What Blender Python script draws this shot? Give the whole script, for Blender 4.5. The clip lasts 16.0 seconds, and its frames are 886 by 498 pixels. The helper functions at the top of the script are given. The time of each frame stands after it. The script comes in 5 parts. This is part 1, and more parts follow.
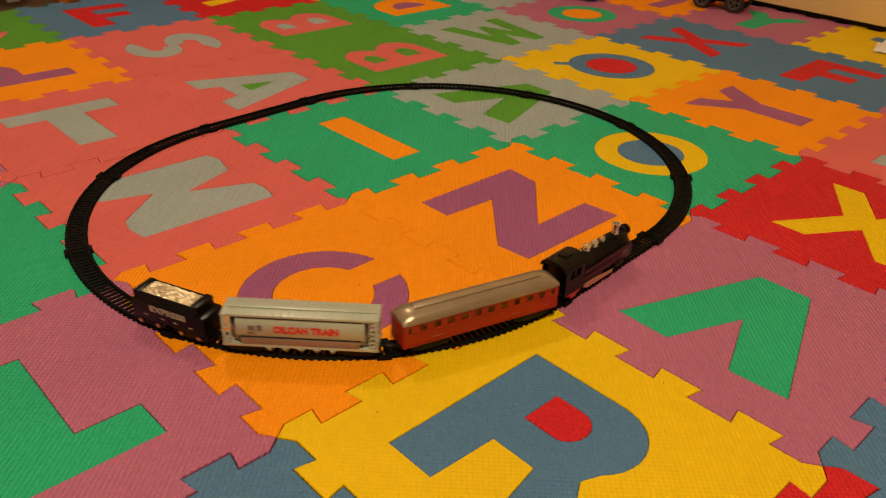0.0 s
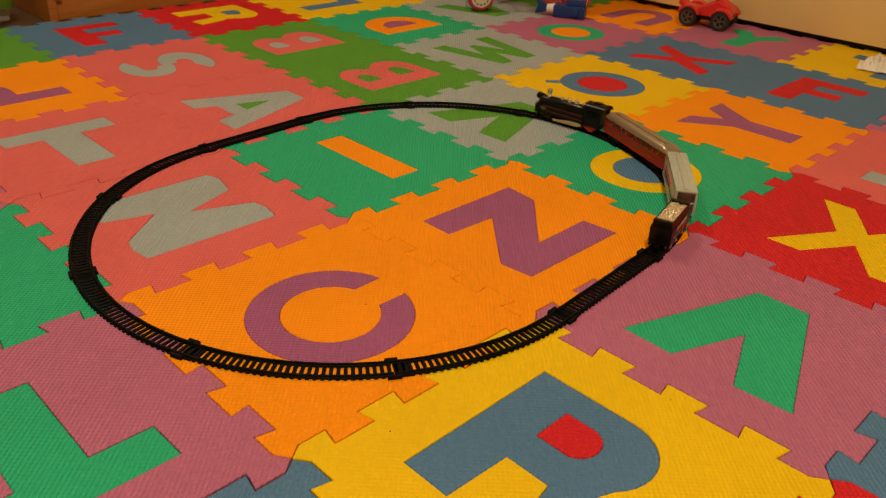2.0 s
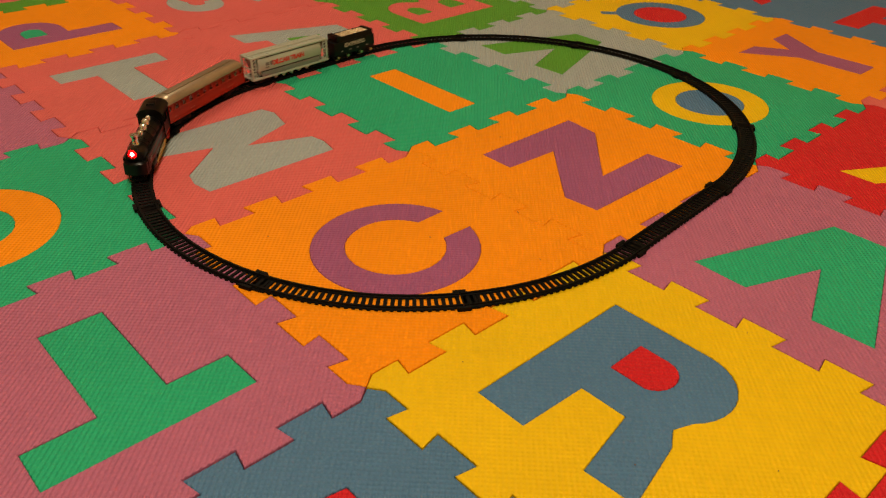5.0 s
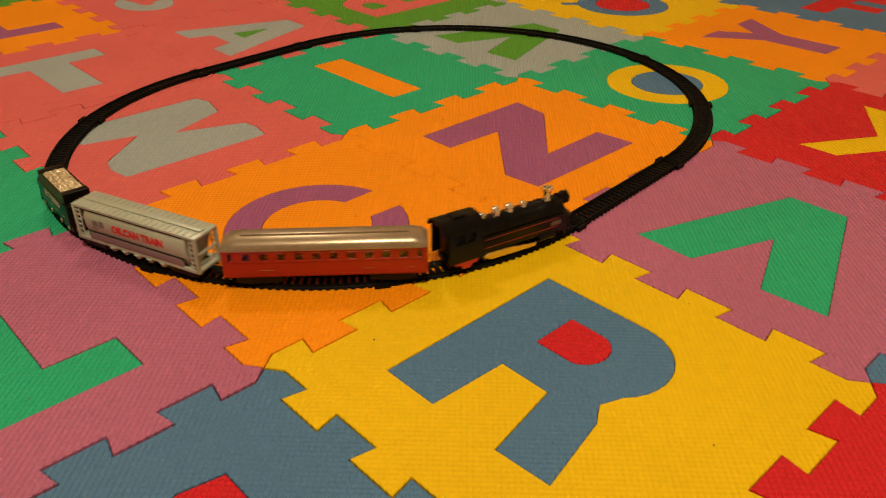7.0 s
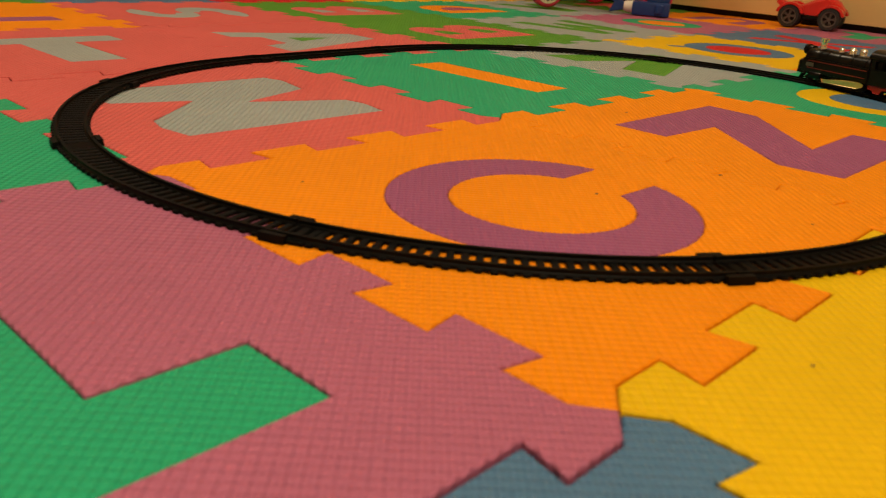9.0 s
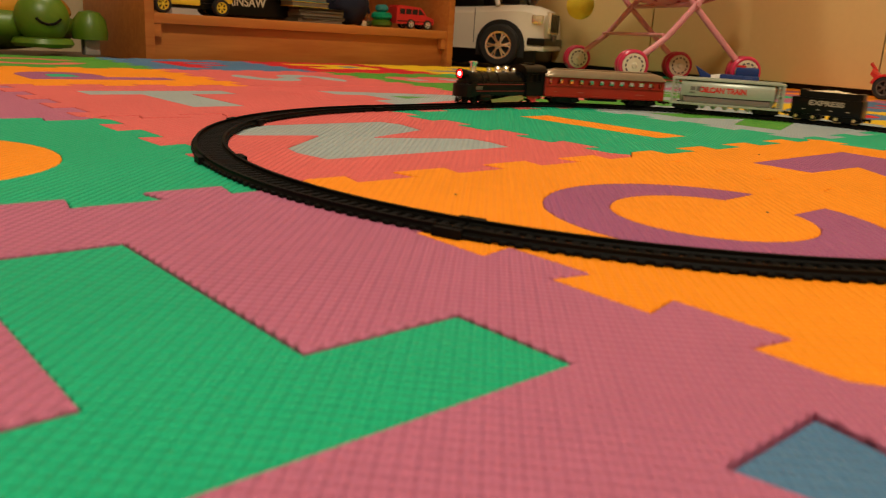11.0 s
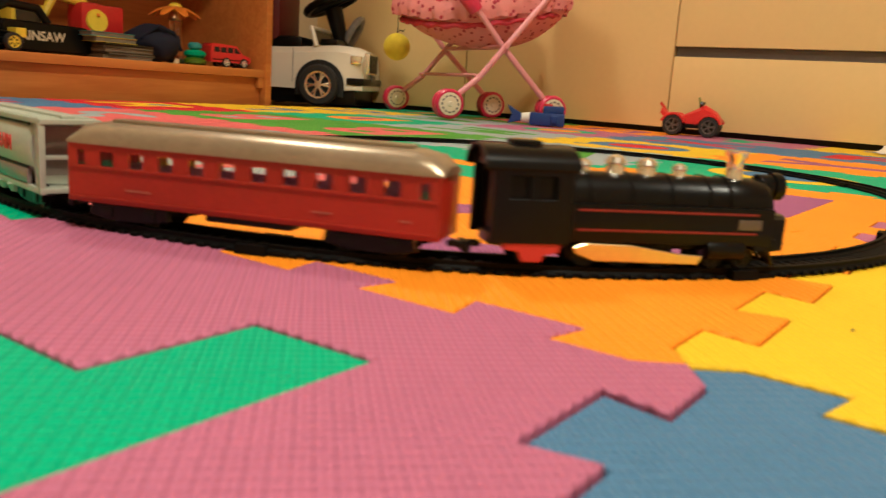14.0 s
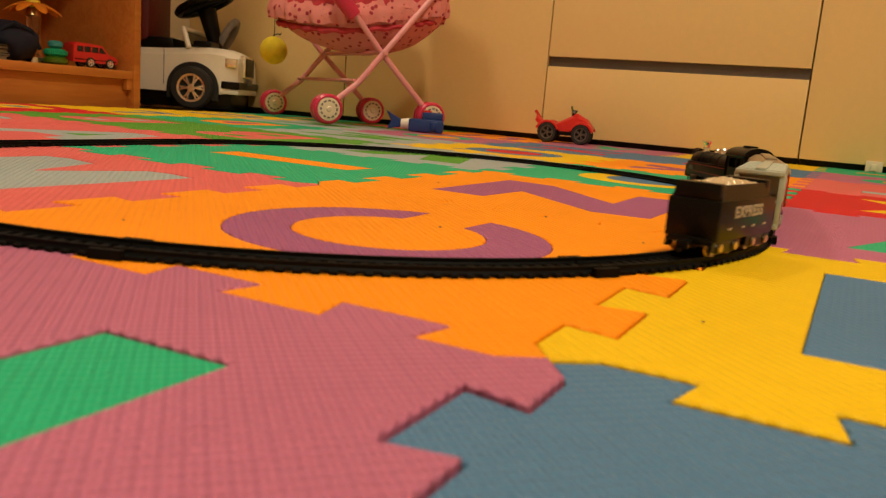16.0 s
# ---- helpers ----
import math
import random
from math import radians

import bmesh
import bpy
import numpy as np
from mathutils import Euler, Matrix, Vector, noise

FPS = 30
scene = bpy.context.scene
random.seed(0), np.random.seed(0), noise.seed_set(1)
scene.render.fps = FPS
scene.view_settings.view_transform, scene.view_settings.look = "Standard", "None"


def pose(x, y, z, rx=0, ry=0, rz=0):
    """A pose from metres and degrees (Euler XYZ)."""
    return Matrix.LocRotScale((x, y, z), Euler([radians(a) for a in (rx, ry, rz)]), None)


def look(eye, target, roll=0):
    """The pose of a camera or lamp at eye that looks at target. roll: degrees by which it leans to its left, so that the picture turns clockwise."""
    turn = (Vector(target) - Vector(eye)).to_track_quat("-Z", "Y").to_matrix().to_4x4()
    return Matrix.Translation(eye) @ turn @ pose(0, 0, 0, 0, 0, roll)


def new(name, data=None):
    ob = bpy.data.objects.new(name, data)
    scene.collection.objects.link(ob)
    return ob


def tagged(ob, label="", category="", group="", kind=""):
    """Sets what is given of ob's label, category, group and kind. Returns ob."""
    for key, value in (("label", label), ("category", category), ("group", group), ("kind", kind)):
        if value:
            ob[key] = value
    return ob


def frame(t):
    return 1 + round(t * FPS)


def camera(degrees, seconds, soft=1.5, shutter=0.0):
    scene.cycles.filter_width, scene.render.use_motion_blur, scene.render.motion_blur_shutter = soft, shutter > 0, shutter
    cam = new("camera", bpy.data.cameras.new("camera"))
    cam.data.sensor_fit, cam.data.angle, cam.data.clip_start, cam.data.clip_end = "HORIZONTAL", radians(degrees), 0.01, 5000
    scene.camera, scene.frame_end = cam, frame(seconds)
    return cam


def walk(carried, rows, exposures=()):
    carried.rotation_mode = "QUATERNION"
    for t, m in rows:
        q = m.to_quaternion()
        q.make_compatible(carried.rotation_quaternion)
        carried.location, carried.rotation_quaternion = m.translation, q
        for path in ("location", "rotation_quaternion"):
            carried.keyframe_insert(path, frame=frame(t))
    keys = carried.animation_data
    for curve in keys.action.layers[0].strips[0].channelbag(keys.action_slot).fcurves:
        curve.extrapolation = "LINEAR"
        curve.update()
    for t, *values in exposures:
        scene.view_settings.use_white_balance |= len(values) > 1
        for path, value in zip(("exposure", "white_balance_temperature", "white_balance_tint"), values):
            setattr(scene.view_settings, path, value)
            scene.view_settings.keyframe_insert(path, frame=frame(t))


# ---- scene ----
cam = camera(58.2, 16.0, soft=1.15, shutter=0.3)
cam.data.dof.use_dof, cam.data.dof.focus_distance, cam.data.dof.aperture_fstop = True, 0.75, 20.0
PATH = [
    (0, (-0.209, -0.381, 0.418), (1.007, 0.861, -0.571), 2.4),
    (0.5, (-0.209, -0.38, 0.417), (1.032, 0.857, -0.547), 2.3),
    (1, (-0.22, -0.378, 0.419), (1.033, 0.859, -0.53), 2.3),
    (1.5, (-0.222, -0.363, 0.43), (1.034, 0.872, -0.518), 2.5),
    (2, (-0.229, -0.368, 0.425), (1.031, 0.856, -0.531), 2.7),
    (2.5, (-0.238, -0.359, 0.406), (0.996, 0.862, -0.586), 2.5),
    (3, (-0.221, -0.33, 0.398), (0.982, 0.904, -0.616), 1.9),
    (3.2, (-0.212, -0.308, 0.387), (0.984, 0.928, -0.635), 1.9),
    (5.3, (-0.249, -0.352, 0.409), (0.885, 0.886, -0.678), 0.7),
    (5.5, (-0.241, -0.357, 0.403), (0.891, 0.885, -0.681), -0.1),
    (6, (-0.242, -0.371, 0.398), (0.911, 0.859, -0.678), -0.2),
    (6.5, (-0.23, -0.379, 0.386), (0.949, 0.842, -0.671), 0.3),
    (7, (-0.183, -0.372, 0.344), (0.992, 0.88, -0.681), 0.1),
    (7.5, (-0.151, -0.288, 0.292), (1.041, 1.002, -0.664), 0.8),
    (8, (-0.102, -0.212, 0.226), (1.255, 1.024, -0.569), 2.6),
    (8.5, (-0.156, -0.12, 0.156), (1.227, 1.112, -0.599), 4.3),
    (9, (-0.165, -0.077, 0.122), (1.205, 1.188, -0.6), 4.1),
    (9.5, (-0.191, -0.047, 0.108), (1.151, 1.29, -0.535), 2.9),
    (11.8, (-0.191, -0.037, 0.068), (1.107, 1.413, -0.392), 3.2),
    (12, (-0.192, -0.038, 0.067), (1.11, 1.413, -0.38), 2.4),
    (12.5, (-0.191, -0.038, 0.065), (1.144, 1.381, -0.387), 2.5),
    (13, (-0.189, -0.04, 0.065), (1.207, 1.324, -0.375), 2.8),
    (13.5, (-0.187, -0.043, 0.066), (1.295, 1.233, -0.354), 3.1),
    (14, (-0.184, -0.044, 0.066), (1.415, 1.091, -0.326), 3.9),
    (14.5, (-0.184, -0.046, 0.066), (1.542, 0.904, -0.281), 5.3),
    (15, (-0.183, -0.048, 0.066), (1.575, 0.843, -0.275), 5.3),
    (15.5, (-0.18, -0.047, 0.064), (1.585, 0.825, -0.284), 5.0),
    (16, (-0.18, -0.048, 0.064), (1.575, 0.843, -0.29), 4.7),
]
# the phone brightens and cools its picture as it comes down to the mat
EXPOSURES = [(0.0, 0.0, 6500, 9), (8.0, 0.05, 6500, 9), (9.5, 0.10, 6400, 9), (12.0, 0.42, 5600, 5), (12.6, 0.43, 5600, 5), (13.0, 0.40, 5800, 6), (13.5, 0.56, 5500, 5), (14.0, 0.78, 5300, 4), (14.6, 0.64, 5700, 6), (15.5, 0.49, 6000, 7), (16.0, 0.34, 6300, 8)]
walk(cam, [(t, look(eye, target, roll)) for t, eye, target, roll in PATH], EXPOSURES)

# ---- world, lights ----
world = bpy.data.worlds.new("room_world")
scene.world = world
world.use_nodes = True
world.node_tree.nodes["Background"].inputs["Color"].default_value = (1.0, 0.8, 0.6, 1)
world.node_tree.nodes["Background"].inputs["Strength"].default_value = 0.02

LAMPS = ((-0.42, -0.75, 2.33, 0.38, 40.5), (0.70, 1.40, 1.98, 0.2, 10.5))


def area_lamp(name, place, size, watts, colour):
    data = bpy.data.lights.new(name, "AREA")
    data.shape, data.size, data.energy, data.color = "DISK", size, watts, colour
    ob = new(name, data)
    ob.location = place
    return ob


for lx, ly, lz, wide, watts in LAMPS:
    area_lamp("ceiling_lamp_light", (lx, ly, lz - 0.075), wide, watts, (1.0, 0.815, 0.555))


# ---- materials ----
def nodes_of(name, rough=0.5, metal=0.0, spec=0.5):
    m = bpy.data.materials.new(name)
    m.use_nodes = True
    nt = m.node_tree
    b = nt.nodes["Principled BSDF"]
    b.inputs["Roughness"].default_value = rough
    b.inputs["Metallic"].default_value = metal
    b.inputs["Specular IOR Level"].default_value = spec
    return m, nt, b


def grain(nt, b, colour, amount, scale, fine, bump, dist):
    """Two scales of variation in the colour and a fine relief."""
    tc = nt.nodes.new("ShaderNodeTexCoord")
    n1 = nt.nodes.new("ShaderNodeTexNoise")
    n1.inputs["Scale"].default_value, n1.inputs["Detail"].default_value = scale, 4
    n2 = nt.nodes.new("ShaderNodeTexNoise")
    n2.inputs["Scale"].default_value, n2.inputs["Detail"].default_value = fine, 2
    for n in (n1, n2):
        nt.links.new(tc.outputs["Object"], n.inputs["Vector"])
    mix = nt.nodes.new("ShaderNodeMath")
    mix.operation = "MULTIPLY_ADD"
    nt.links.new(n2.outputs["Fac"], mix.inputs[0])
    mix.inputs[1].default_value = 0.5
    nt.links.new(n1.outputs["Fac"], mix.inputs[2])
    ramp = nt.nodes.new("ShaderNodeMapRange")
    ramp.inputs["From Min"].default_value, ramp.inputs["From Max"].default_value = 0.45, 1.05
    ramp.inputs["To Min"].default_value, ramp.inputs["To Max"].default_value = 1 - amount, 1 + amount
    nt.links.new(mix.outputs[0], ramp.inputs["Value"])
    tint = nt.nodes.new("ShaderNodeVectorMath")
    tint.operation = "SCALE"
    tint.inputs[0].default_value = colour
    nt.links.new(ramp.outputs[0], tint.inputs["Scale"])
    nt.links.new(tint.outputs[0], b.inputs["Base Color"])
    if bump:
        bp = nt.nodes.new("ShaderNodeBump")
        bp.inputs["Strength"].default_value, bp.inputs["Distance"].default_value = bump, dist
        nt.links.new(n2.outputs["Fac"], bp.inputs["Height"])
        nt.links.new(bp.outputs[0], b.inputs["Normal"])
    return tc, tint


def plain(name, colour, rough=0.45, metal=0.0, amount=0.12, scale=9.0, fine=160.0, bump=0.08, dist=0.001, spec=0.5):
    m, nt, b = nodes_of(name, rough, metal, spec)
    grain(nt, b, colour, amount, scale, fine, bump, dist)
    return m


def foam(name, colour, relief=0.75):
    """EVA foam with a pressed grid of tiny dimples."""
    m, nt, b = nodes_of(name, 0.58, 0.0, 0.18)
    tc, tint = grain(nt, b, colour, 0.07, 7.0, 90.0, 0, 0)
    turn = nt.nodes.new("ShaderNodeVectorRotate")
    turn.inputs["Angle"].default_value = radians(45)
    sep = nt.nodes.new("ShaderNodeSeparateXYZ")
    nt.links.new(tc.outputs["Object"], turn.inputs["Vector"])
    nt.links.new(turn.outputs[0], sep.inputs[0])
    waves = []
    for axis in ("X", "Y"):
        k = nt.nodes.new("ShaderNodeMath")
        k.operation = "MULTIPLY"
        k.inputs[1].default_value = 2 * math.pi / 0.0039
        nt.links.new(sep.outputs[axis], k.inputs[0])
        s = nt.nodes.new("ShaderNodeMath")
        s.operation = "SINE"
        nt.links.new(k.outputs[0], s.inputs[0])
        waves.append(s)
    mul = nt.nodes.new("ShaderNodeMath")
    mul.operation = "MULTIPLY_ADD"
    nt.links.new(waves[1].outputs[0], mul.inputs[0])
    mul.inputs[1].default_value = 0.6
    nt.links.new(waves[0].outputs[0], mul.inputs[2])
    bp = nt.nodes.new("ShaderNodeBump")
    bp.inputs["Strength"].default_value, bp.inputs["Distance"].default_value = relief, 0.0006
    nt.links.new(mul.outputs[0], bp.inputs["Height"])
    nt.links.new(bp.outputs[0], b.inputs["Normal"])
    return m


def wood(name, light, dark):
    m, nt, b = nodes_of(name, 0.42, 0.0, 0.4)
    tc = nt.nodes.new("ShaderNodeTexCoord")
    mp = nt.nodes.new("ShaderNodeMapping")
    mp.inputs["Scale"].default_value = (2.0, 22.0, 22.0)
    n = nt.nodes.new("ShaderNodeTexNoise")
    n.inputs["Scale"].default_value, n.inputs["Detail"].default_value, n.inputs["Distortion"].default_value = 3.0, 6, 0.8
    nt.links.new(tc.outputs["Object"], mp.inputs["Vector"])
    nt.links.new(mp.outputs[0], n.inputs["Vector"])
    r = nt.nodes.new("ShaderNodeValToRGB")
    r.color_ramp.elements[0].position, r.color_ramp.elements[1].position = 0.3, 0.75
    r.color_ramp.elements[0].color, r.color_ramp.elements[1].color = (*dark, 1), (*light, 1)
    nt.links.new(n.outputs["Fac"], r.inputs["Fac"])
    nt.links.new(r.outputs["Color"], b.inputs["Base Color"])
    bp = nt.nodes.new("ShaderNodeBump")
    bp.inputs["Strength"].default_value, bp.inputs["Distance"].default_value = 0.1, 0.001
    nt.links.new(n.outputs["Fac"], bp.inputs["Height"])
    nt.links.new(bp.outputs[0], b.inputs["Normal"])
    return m


def glow(name, colour, strength):
    m, nt, b = nodes_of(name, 0.3)
    b.inputs["Base Color"].default_value = (*colour, 1)
    b.inputs["Emission Color"].default_value = (*colour, 1)
    b.inputs["Emission Strength"].default_value = strength
    return m


def clear(name, colour, rough=0.08):
    m, nt, b = nodes_of(name, rough)
    b.inputs["Base Color"].default_value = (*colour, 1)
    b.inputs["Transmission Weight"].default_value = 1.0
    b.inputs["IOR"].default_value = 1.45
    return m


FOAM = {
    "orange": foam("foam_orange", (0.90, 0.285, 0.002), 0.5),
    "yellow": foam("foam_yellow", (0.78, 0.50, 0.003), 0.4),
    "mauve": foam("foam_mauve", (0.47, 0.145, 0.255)),
    "purple": foam("foam_purple", (0.35, 0.103, 0.235)),
    "green": foam("foam_green", (0.024, 0.43, 0.215)),
    "grass": foam("foam_grass", (0.10, 0.33, 0.035)),
    "blue": foam("foam_blue", (0.088, 0.20, 0.36)),
    "red": foam("foam_red", (0.62, 0.016, 0.024)),
    "salmon": foam("foam_salmon", (0.69, 0.135, 0.128), 0.6),
    "grey": foam("foam_grey", (0.36, 0.42, 0.43)),
}
WALL = plain("wall_paint", (0.66, 0.54, 0.33), 0.75, 0, 0.05, 2.5, 120, 0.1, 0.001)
CEIL = plain("ceiling_paint", (0.78, 0.74, 0.66), 0.85, 0, 0.04, 2, 90, 0.1, 0.001)
SUBFLOOR = plain("subfloor_laminate", (0.16, 0.10, 0.06), 0.5, 0, 0.2, 3, 60)
LACQUER = plain("cabinet_lacquer", (0.80, 0.58, 0.25), 0.38, 0, 0.03, 1.5, 70, 0.03, 0.001)
ALU = plain("dark_aluminium", (0.16, 0.14, 0.13), 0.4, 0.7)
# near black: stands for shade in gaps and recesses, and colours the cord
DARK = plain("shade_and_cord_black", (0.012, 0.011, 0.010), 0.8)
BEECH = wood("beech_veneer", (0.58, 0.225, 0.045), (0.46, 0.15, 0.026))
BLACK = plain("black_plastic", (0.004, 0.0036, 0.0035), 0.28, 0, 0.25, 30, 700, 0.05, 0.0003, 0.2)
MATTBLACK = plain("track_black_plastic", (0.003, 0.0028, 0.0025), 0.6, 0, 0.25, 30, 600, 0.08, 0.0003, 0.10)
RUBBER = plain("black_rubber", (0.016, 0.015, 0.015), 0.7, 0, 0.2, 20, 300, 0.2, 0.0005)
CHROME = plain("chrome", (0.92, 0.88, 0.80), 0.22, 0.95, 0.05, 20, 300, 0.02, 0.0003)
BRASS = plain("pale_gold_plating", (0.78, 0.62, 0.34), 0.3, 1.0, 0.1, 40, 500, 0.1, 0.0003)
TRAINRED = plain("coach_red_plastic", (0.34, 0.021, 0.008), 0.34, 0, 0.18, 25, 500, 0.06, 0.0003, 0.35)
LINEDARK = plain("dark_red_lining_paint", (0.20, 0.012, 0.010), 0.5)
FADED = plain("faded_pink_print", (0.40, 0.13, 0.08), 0.5)
LINERED = plain("red_lining_paint", (0.50, 0.03, 0.025), 0.4)
ROOF = plain("bronze_grey_roof", (0.34, 0.265, 0.175), 0.3, 0.5, 0.18, 25, 400, 0.1, 0.0003)
HOPPER = plain("grey_green_plastic", (0.42, 0.45, 0.37), 0.33, 0.1, 0.12, 25, 400, 0.06, 0.0003)
# darker and more mauve than HOPPER: the mat's reflection put into the colour
HOPPERDARK = plain("grey_plastic_mat_reflection", (0.26, 0.22, 0.21), 0.2, 0.35, 0.12, 25, 400, 0.06, 0.0003)
DIMPRINT = plain("dull_cream_print", (0.42, 0.35, 0.26), 0.5)
CREAM = plain("cream_print", (0.72, 0.64, 0.46), 0.5)
REDPRINT = plain("red_print", (0.62, 0.02, 0.015), 0.5)
GREYPRINT = plain("grey_print", (0.16, 0.14, 0.13), 0.5)
COAL = plain("silver_gold_nuggets", (0.66, 0.55, 0.36), 0.32, 0.55, 0.35, 260, 900, 0.5, 0.0008)
LAMPRED = glow("red_headlamp", (1.0, 0.0006, 0.001), 7)
LAMPCORE = glow("red_headlamp_core", (1.0, 0.55, 0.5), 6)
GLASSDARK = plain("dark_window", (0.02, 0.018, 0.017), 0.12)
CARWHITE = plain("white_car_plastic", (0.80, 0.74, 0.62), 0.28, 0, 0.03, 6, 120, 0.02, 0.0005)
PINK = plain("pink_tube_paint", (0.80, 0.33, 0.36), 0.35, 0, 0.06, 12, 300, 0.03, 0.0005)
PINKRED = plain("crimson_plastic", (0.62, 0.03, 0.09), 0.33, 0, 0.08, 15, 300, 0.03, 0.0005)
WHEELWHITE = plain("ivory_plastic", (0.78, 0.68, 0.50), 0.4, 0, 0.05, 15, 300, 0.03, 0.0005)
BALLYELLOW = plain("yellow_felt", (0.86, 0.70, 0.03), 0.9, 0, 0.15, 40, 500, 0.5, 0.001)
TOYBLUE = plain("blue_toy_plastic", (0.010, 0.042, 0.20), 0.35)
TOYRED = plain("red_toy_plastic", (0.66, 0.025, 0.02), 0.3)
TOYYELLOW = plain("yellow_toy_plastic", (0.82, 0.60, 0.03), 0.35)
TOYORANGE = plain("orange_toy_plastic", (0.85, 0.26, 0.02), 0.35)
TOYGREEN = plain("green_toy_plastic", (0.090, 0.170, 0.006), 0.38, 0, 0.1, 10, 200, 0.04, 0.0005)
TOYTEAL = plain("teal_board", (0.05, 0.30, 0.30), 0.5)
TURTLESHELL = plain("orange_yellow_shell", (0.60, 0.27, 0.014), 0.4, 0, 0.1, 12, 200, 0.05, 0.0005)
NAVY = plain("navy_cloth", (0.007, 0.010, 0.032), 0.85, 0, 0.3, 14, 350, 0.4, 0.001)
PAPER = plain("crumpled_tissue", (0.80, 0.75, 0.66), 0.9, 0, 0.06, 30, 200, 0.3, 0.001)
PAPERGREY = plain("paper_edges", (0.20, 0.165, 0.12), 0.85, 0, 0.2, 30, 500, 0.3, 0.0005)
CLEARPANE = clear("clear_window_plastic", (0.98, 0.96, 0.94), 0.02)
CLEARCUP = clear("clear_plastic", (0.95, 0.93, 0.88))
LAMPSHADE = glow("opal_lamp_glass", (1.0, 0.80, 0.55), 5)
PLUSH = plain("cream_plush", (0.74, 0.58, 0.38), 0.95, 0, 0.2, 30, 300, 0.6, 0.002)


def ruffle_cloth():
    """Pink cloth printed with crimson spots."""
    m, nt, b = nodes_of("pink_spotted_cloth", 0.85)
    tc = nt.nodes.new("ShaderNodeTexCoord")
    v = nt.nodes.new("ShaderNodeTexVoronoi")
    v.inputs["Scale"].default_value = 62
    nt.links.new(tc.outputs["Object"], v.inputs["Vector"])
    r = nt.nodes.new("ShaderNodeValToRGB")
    r.color_ramp.elements[0].position, r.color_ramp.elements[1].position = 0.24, 0.30
    r.color_ramp.elements[0].color, r.color_ramp.elements[1].color = (0.42, 0.03, 0.06, 1), (0.78, 0.27, 0.26, 1)
    nt.links.new(v.outputs["Distance"], r.inputs["Fac"])
    nt.links.new(r.outputs["Color"], b.inputs["Base Color"])
    n = nt.nodes.new("ShaderNodeTexNoise")
    n.inputs["Scale"].default_value = 60
    nt.links.new(tc.outputs["Object"], n.inputs["Vector"])
    bp = nt.nodes.new("ShaderNodeBump")
    bp.inputs["Strength"].default_value, bp.inputs["Distance"].default_value = 0.5, 0.004
    nt.links.new(n.outputs["Fac"], bp.inputs["Height"])
    nt.links.new(bp.outputs[0], b.inputs["Normal"])
    return m


CLOTH = ruffle_cloth()
FRILL = plain("crimson_frill", (0.60, 0.05, 0.08), 0.85, 0, 0.3, 50, 300, 0.4, 0.002)


# ---- mesh helpers ----
def mesh_of(name, bm, mat, smooth=False):
    bmesh.ops.recalc_face_normals(bm, faces=bm.faces)
    me = bpy.data.meshes.new(name)
    bm.to_mesh(me)
    bm.free()
    me.materials.append(mat)
    if smooth:
        me.shade_smooth()
        me.set_sharp_from_angle(angle=radians(38))
    return me


def part(name, bm, mat, parent, label="", smooth=True):
    ob = new(name, mesh_of(name, bm, mat, smooth))
    ob.parent = parent
    if label:
        tagged(ob, label=label)
    return ob


def shared(name, me, parent, m):
    ob = new(name, me)
    ob.parent = parent
    ob.matrix_local = m
    return ob


def thing(name, label, category, m=None, group="", kind=""):
    ob = new(name)
    ob.empty_display_size = 0.02
    if m is not None:
        ob.matrix_world = m
    return tagged(ob, label, category, group, kind)


def box(x0, x1, y0, y1, z0, z1, bevel=0.0, bm=None, seg=2):
    own = bm or bmesh.new()
    tmp = bmesh.new()
    bmesh.ops.create_cube(tmp, size=1.0)
    for v in tmp.verts:
        v.co = Vector((x0 + (v.co.x + 0.5) * (x1 - x0), y0 + (v.co.y + 0.5) * (y1 - y0), z0 + (v.co.z + 0.5) * (z1 - z0)))
    if bevel:
        bmesh.ops.bevel(tmp, geom=tmp.edges[:], offset=bevel, segments=seg, profile=0.6, affect="EDGES")
    join(own, tmp)
    return own


def join(own, tmp, m=None):
    if m is not None:
        bmesh.ops.transform(tmp, matrix=m, verts=tmp.verts)
    me = bpy.data.meshes.new("tmp")
    tmp.to_mesh(me)
    tmp.free()
    own.from_mesh(me)
    bpy.data.meshes.remove(me)


def rod(p0, p1, r0, r1=None, seg=14, bm=None, bevel=0.0):
    own = bm or bmesh.new()
    p0, p1 = Vector(p0), Vector(p1)
    tmp = bmesh.new()
    bmesh.ops.create_cone(tmp, cap_ends=True, segments=seg, radius1=r0, radius2=r0 if r1 is None else r1, depth=(p1 - p0).length)
    if bevel:
        es = [e for e in tmp.edges if abs(e.verts[0].co.z - e.verts[1].co.z) < 1e-6]
        bmesh.ops.bevel(tmp, geom=es, offset=bevel, segments=2, profile=0.6, affect="EDGES")
    q = (p1 - p0).to_track_quat("Z", "Y").to_matrix().to_4x4()
    join(own, tmp, Matrix.Translation((p0 + p1) / 2) @ q)
    return own


def tube(points, r, seg=8, bm=None):
    own = bm or bmesh.new()
    for a, b in zip(points[:-1], points[1:]):
        rod(a, b, r, seg=seg, bm=own)
    for p in points[1:-1]:
        ball(p, (r, r, r), 8, 6, bm=own)
    return own


def ball(c, r, u=20, v=12, bm=None):
    own = bm or bmesh.new()
    tmp = bmesh.new()
    bmesh.ops.create_uvsphere(tmp, u_segments=u, v_segments=v, radius=1.0)
    join(own, tmp, Matrix.Translation(c) @ Matrix.Diagonal((*r, 1)))
    return own


